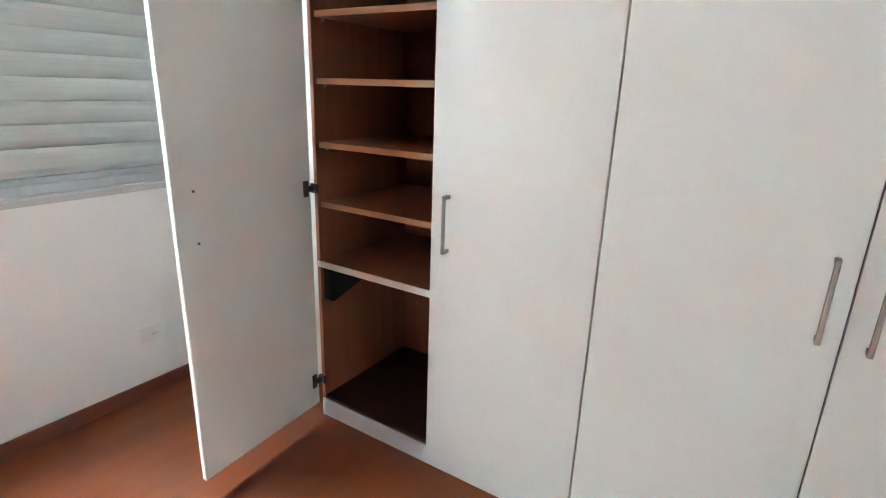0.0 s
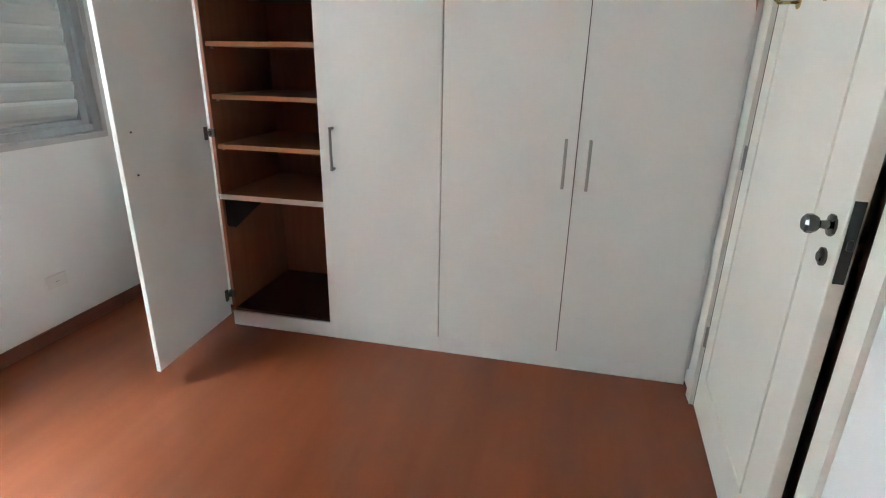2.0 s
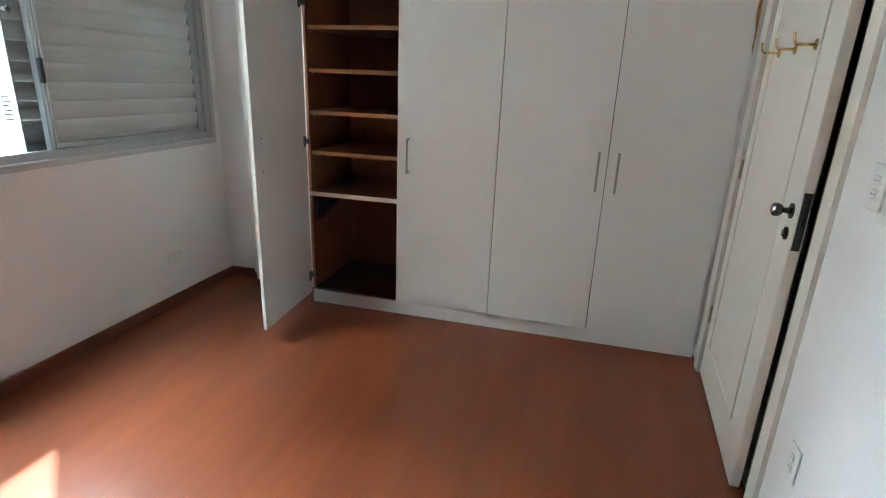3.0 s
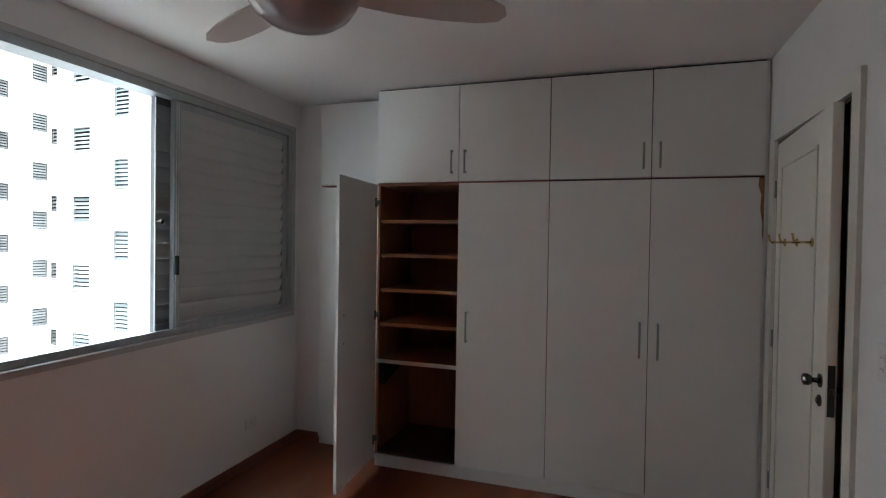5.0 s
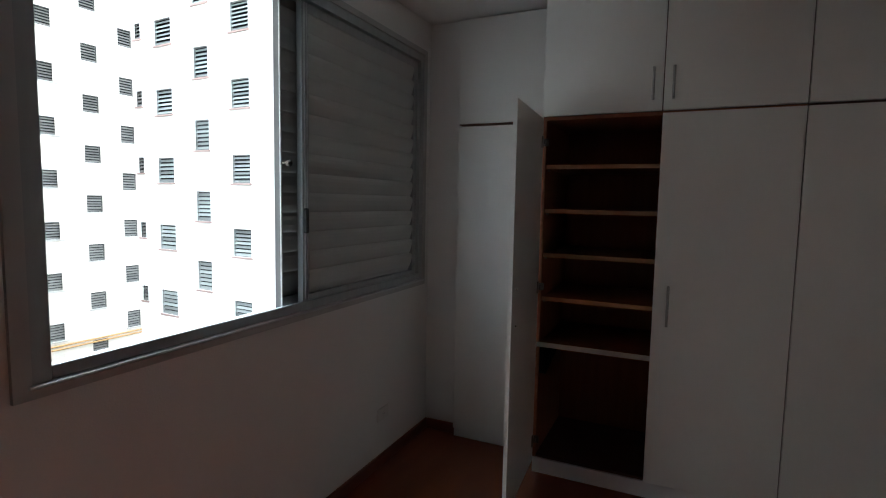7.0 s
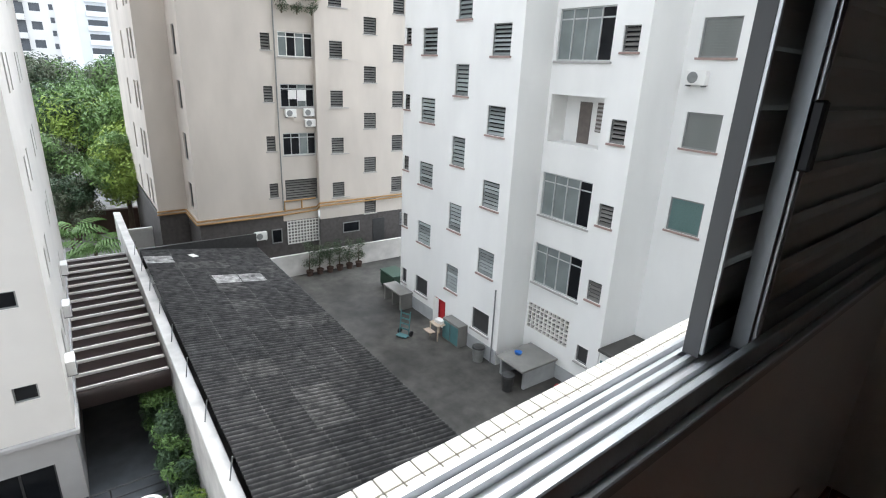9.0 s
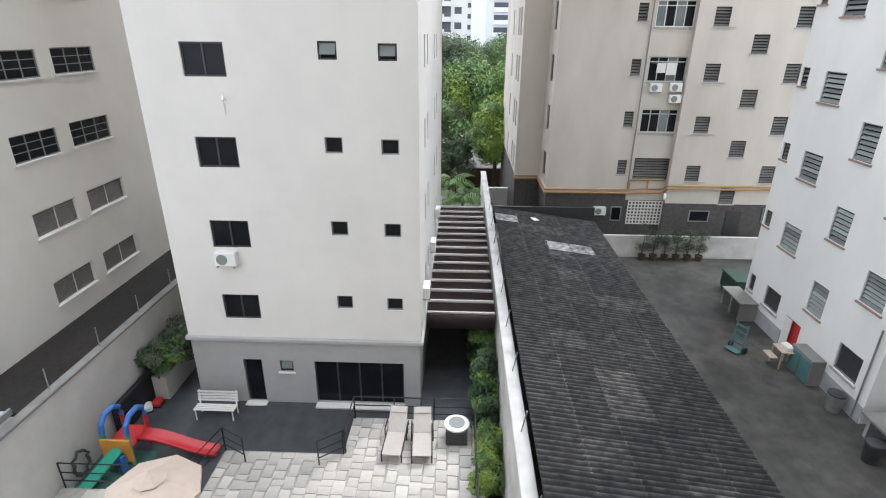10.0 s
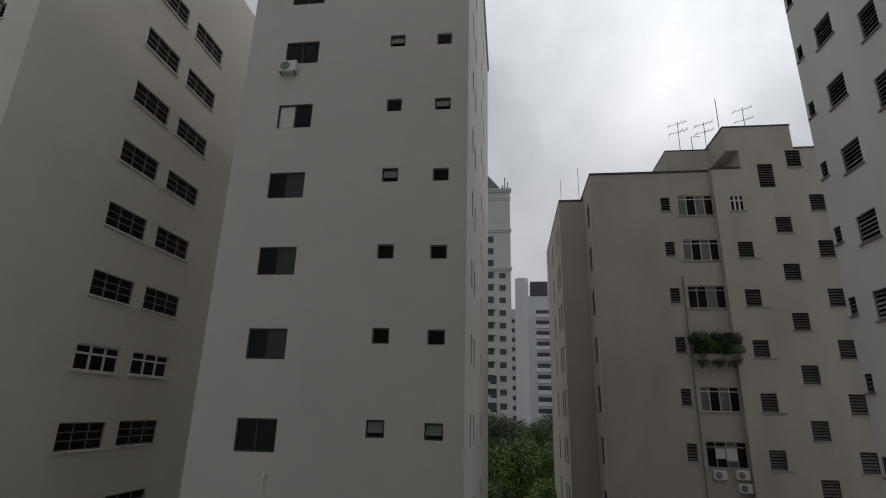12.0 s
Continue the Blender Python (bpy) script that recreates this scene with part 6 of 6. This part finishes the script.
for k in (-0.68, 0.68):
    part("side_frame", join(tube([(k, -0.34, 0), (k, -0.34, 0.42), (k, 0.08, 0.42), (k, 0.18, 0.95)], 0.03, 6), tube([(k, 0.1, 0), (k, 0.06, 0.42)], 0.03, 6)), FRAME_WH, bench)
umb = thing("parasol", None, None, "faded beige canvas parasol over the terrace", "parasol", m=OUT @ pose(-9.5, -9.3, TZ) @ Matrix.Diagonal((0.83, 0.83, 1, 1)))
bm = bmesh.new()
c = bm.verts.new((0, 0, 2.55))
rim = [bm.verts.new((1.45 * math.cos(k * math.tau / 8), 1.45 * math.sin(k * math.tau / 8), 2.02)) for k in range(8)]
low = [bm.verts.new((1.45 * math.cos(k * math.tau / 8), 1.45 * math.sin(k * math.tau / 8), 1.9)) for k in range(8)]
for k in range(8):
    bm.faces.new((c, rim[k], rim[(k + 1) % 8]))
    bm.faces.new((rim[k], low[k], low[(k + 1) % 8], rim[(k + 1) % 8]))
part("canopy", bm, CANVAS, umb, "beige canvas canopy with valance")
part("vent", lathe([(0.5, 2.42), (0.1, 2.62), (0.02, 2.66)], 8), CANVAS, umb, "small top vent")
part("pole", tube([(0, 0, 0), (0, 0, 2.5)], 0.025, 8), BARK, umb)
part("base", lathe([(0.3, 0), (0.3, 0.06), (0.06, 0.1)], 18), CONCRETE, umb)
for k in range(8):
    part("rib", tube([(0, 0, 2.5), (1.4 * math.cos(k * math.tau / 8), 1.4 * math.sin(k * math.tau / 8), 1.99)], 0.012, 5), BARK, umb)

# playground on a green mat
structure("play_mat", box(-13.3, -11.35, -13.5, -11.7, GA + 0.002, GA + 0.02), material("green_mat", (0.05, 0.14, 0.11), 0.8, vary=0.15), "green play mat", "mat", m=OUT)
play = thing("play_slide", None, None, "colourful plastic play house with a red slide", "playset", m=OUT @ pose(-13.15, -12.55, GA))
for a, b in ((-0.5, -0.4), (0.5, -0.4), (-0.5, 0.4), (0.5, 0.4)):
    part("post", box(a - 0.06, a + 0.06, b - 0.06, b + 0.06, 0.02, 1.35, 0.02), GREENP if a > 0 else RED, play)
part("platform", box(-0.55, 0.55, -0.45, 0.45, 0.7, 0.78, 0.02), RED, play, "red platform")
part("arch", tube([(-0.5, 0.4, 1.3), (-0.45, 0.4, 1.6), (-0.2, 0.4, 1.8), (0.2, 0.4, 1.8), (0.45, 0.4, 1.6), (0.5, 0.4, 1.3)], 0.09, 8), BLUE, play, "blue arched roof bar")
part("arch", tube([(-0.5, -0.4, 1.3), (-0.45, -0.4, 1.6), (-0.2, -0.4, 1.8), (0.2, -0.4, 1.8), (0.45, -0.4, 1.6), (0.5, -0.4, 1.3)], 0.09, 8), BLUE, play, "blue arched roof bar")
part("side_panel", box(0.54, 0.62, -0.5, 0.5, 0.25, 1.15, 0.03), YELLOW, play, "orange-yellow side panel")
bm = bmesh.new()
prof = [(-0.3, 0.16), (-0.24, 0.02), (0.24, 0.02), (0.3, 0.16), (0.34, 0.14), (0.26, -0.04), (-0.26, -0.04), (-0.34, 0.14)]
rings = []
for t in range(9):
    s = t / 8
    yy = 0.45 + 2.5 * s
    zz = 0.8 - 0.62 * (s ** 1.15) + 0.06 * math.sin(s * math.tau)
    rings.append([bm.verts.new((px * 0.75, yy, zz + pz)) for px, pz in prof])
for ra, rb in zip(rings, rings[1:]):
    for i in range(8):
        bm.faces.new((ra[i], ra[(i + 1) % 8], rb[(i + 1) % 8], rb[i]))
bm.faces.new(rings[0][::-1]), bm.faces.new(rings[-1])
bmesh.ops.recalc_face_normals(bm, faces=bm.faces)
part("slide_chute", bm, RED, play, "red wavy slide chute", True)
seesaw = thing("green_slide", None, None, "small green plastic slide on the play mat", "slide", m=OUT @ pose(-11.95, -12.75, GA + 0.02, 0, 0, -25))
part("chute", box(-0.75, 0.75, -0.22, 0.22, 0, 0.1, 0.03), GREENP, seesaw, m=pose(0, 0, 0.42, 0, 25, 0))
part("support", box(-0.7, -0.5, -0.25, 0.25, 0, 0.62, 0.03), BLUE, seesaw, "blue support")
for i, (x, y, mat, lab) in enumerate(((-15.6, -13.0, RED, "small red toy car in the yard"), (-15.3, -13.2, PLASTIC, "small white toy seat in the yard"), (-14.0, -12.7, BLUE, "small blue toy in the yard"))):
    toy = thing("toy", box(-0.22, 0.22, -0.15, 0.15, 0.06, 0.3, 0.06), mat, lab, "toy", "yard toys", m=OUT @ pose(x, y, GA, 0, 0, 30 * i))
    for k in (-0.14, 0.14):
        part("wheel", lathe([(0.05, -0.17), (0.06, 0), (0.05, 0.17)], 10), BLACK, toy, m=pose(k, 0, 0.06, 90, 0, 0))
thing("garden_hose", tube([(0.32 * math.cos(a * math.tau / 20), 0.06 * math.sin(a * 2.3), 0.62 + 0.42 * math.sin(a * math.tau / 20)) for a in range(20)], 0.05, 6, True), FRAME_DK, "dark coiled hose on the white wall", "hose", m=OUT @ pose(-12.1, -13.42, GA))
thing("dark_tarpaulin", box(-1.5, 1.1, -0.08, 0.12, 0, 1.3, 0.06), BLACKBOX, "dark tarpaulin-covered stack by the planter", "tarpaulin", m=OUT @ pose(-14.95, -13.42, GA))

# ---- lane end, gate and far towers ----
structure("lane_gate", boxes((-38.1, -38.0, 0.2, 1.9, -12, -9.7), (-38.1, -37.9, 0.2, 1.9, -9.7, -9.5)), FRAME_WH, "pale gate across the lane", "gate", m=OUT)
car = thing("car", None, None, "dark parked car at the end of the lane", "car", m=OUT @ pose(-41.5, 1.1, -12.05))
part("body", box(-2.0, 2.0, -0.8, 0.8, 0.3, 0.85, 0.12, 3), FRAME_DK, car)
part("cabin", box(-1.1, 1.3, -0.7, 0.7, 0.85, 1.4, 0.15, 3), DGLASS, car)
for a in (-1.3, 1.3):
    for b in (-0.78, 0.78):
        w = part("wheel", lathe([(0.2, -0.1), (0.31, -0.09), (0.31, 0.09), (0.2, 0.1)], 18), BLACK, car, m=pose(a, b, 0.31, 90, 0, 0))
structure("far_house", boxes((-47, -46.5, -10, 16, -12, -10.2)), TERRA, "low reddish wall beyond the lane", "wall", m=OUT)


def tower(x, y0, y1, zt, depth, paint, label, bays, storey, z0=-8.0, balcony=False, plain=()):
    ob = thing("tower", None, None, label, "building", "far towers", m=OUT)
    rows = []
    n = int((zt - z0 - 2) / storey)
    for k in range(n):
        for i, (u, w, h) in enumerate(bays):
            if i < len(plain) and z0 + 1.0 + k * storey > plain[i]:
                continue
            rows.append((None, u, z0 + 1.0 + k * storey, w, h, None))
    wm = wall_frame(x, 0, TURN_PX)
    part("wall", wall_with_openings(y0, y1, -12, zt, [r[1:5] for r in rows], 0.4), paint, ob, m=wm)
    part("body", boxes((x - depth, x - 0.45, y0, y1, -12, zt), (x - 0.45, x - 0.001, y0, y0 + 0.05, -12, zt), (x - 0.45, x - 0.001, y1 - 0.05, y1, -12, zt), (x - 0.45, x, y0, y1, zt - 0.1, zt)), paint, ob)
    panes = {}
    for _, u, z, w, h, _ in rows:
        if (w, h) not in panes:
            panes[w, h] = mesh_of("window", box(-w / 2, w / 2, 0.25, 0.3, 0, h), FARDARK)
        part("window", panes[w, h], None, ob, m=wm @ Matrix.Translation((u, 0, z)))
    if balcony:
        bal = mesh_of("balcony", box(-2.1, 2.1, -1.2, 0, -0.2, 0.9, 0.03), paint)
        for k in range(n):
            part("balcony", bal, None, ob, m=wm @ Matrix.Translation((bays[0][0], 0, z0 + 0.35 + k * storey)))
    return ob


t1 = tower(-120, -12, -0.9, 54.0, 14, FARCREAM, "tall cream tower with a dark mansard roof", [(-2.9, 1.5, 1.3), (-5.7, 1.5, 1.6)], 2.95, plain=(31.5, 41))
for z, out in ((33.6, 0.5), (43.2, 0.45), (51.6, 0.3), (53.6, 0.7)):
    part("cornice", boxes((-121, -120 + out, -12, -0.9 + out / 2, z, z + 0.45), (-121, -119.95 + out / 2, -12, -0.9 + out / 4, z - 0.4, z - 0.01)), FARCREAM, t1)
part("wall_panel", boxes((-119.99, -119.9, -4.6, -2.6, 45.4, 50.4)), FARCREAM, t1, "tall raised blind panel")
for k in range(9):
    z = 2.95 * k + 0.3
    part("balcony", boxes((-119.98, -118.9, -6.9, -4.4, z, z + 0.18), (-118.96, -118.9, -6.9, -4.4, z + 0.19, z + 0.95)), FARCREAM, t1)
bm = bmesh.new()
mv = [bm.verts.new(p) for p in ((-134, -12, 54.01), (-120, -12, 54.01), (-120, -3, 54.01), (-134, -3, 54.01), (-130, -10, 61), (-124, -10, 61), (-124, -7.5, 61), (-130, -7.5, 61))]
for f in ((0, 1, 5, 4), (1, 2, 6, 5), (2, 3, 7, 6), (3, 0, 4, 7), (4, 5, 6, 7)):
    bm.faces.new([mv[i] for i in f])
part("mansard_roof", bm, FARDARK, t1, "dark sloping roof")
for y, h in ((-1.4, 2.4), (-2.1, 3.6), (-2.7, 1.6)):
    part("finial", lathe([(0.45, 0), (0.4, 0.7), (0.12, 0.9), (0.1, h - 0.5), (0.22, h - 0.3), (0.05, h)], 8), FARDARK, t1, m=Matrix.Translation((-121, y, 54.06)))
part("dark_glazing", box(-119.98, -119.9, -5.8, -4.4, -12, 9), FARDARK, t1, "tall dark glazed strip")
t2 = tower(-150, 4.1, 18, 33.5, 16, FARWHITE, "white tower with a column of dark balconies", [(8.1, 3.8, 1.5)], 3.0, -6, True)
part("water_tank", box(-156, -150.5, 4.8, 9.8, 33.6, 38.0), FARDARK, t2, "dark rooftop tank")
t3 = thing("stair_tower", lathe([(1.9, -12), (1.9, 38.5), (1.7, 38.6)], 20), FARWHITE, "slim round white stair tower", "building", "far towers", m=OUT @ pose(-150, 2.3, 0))
t4 = tower(-170, -4, 2.2, 33.5, 10, FARCREAM, "narrow pale tower behind the others", [(-0.4, 1.6, 1.3), (1.2, 0.9, 1.3)], 3.0)
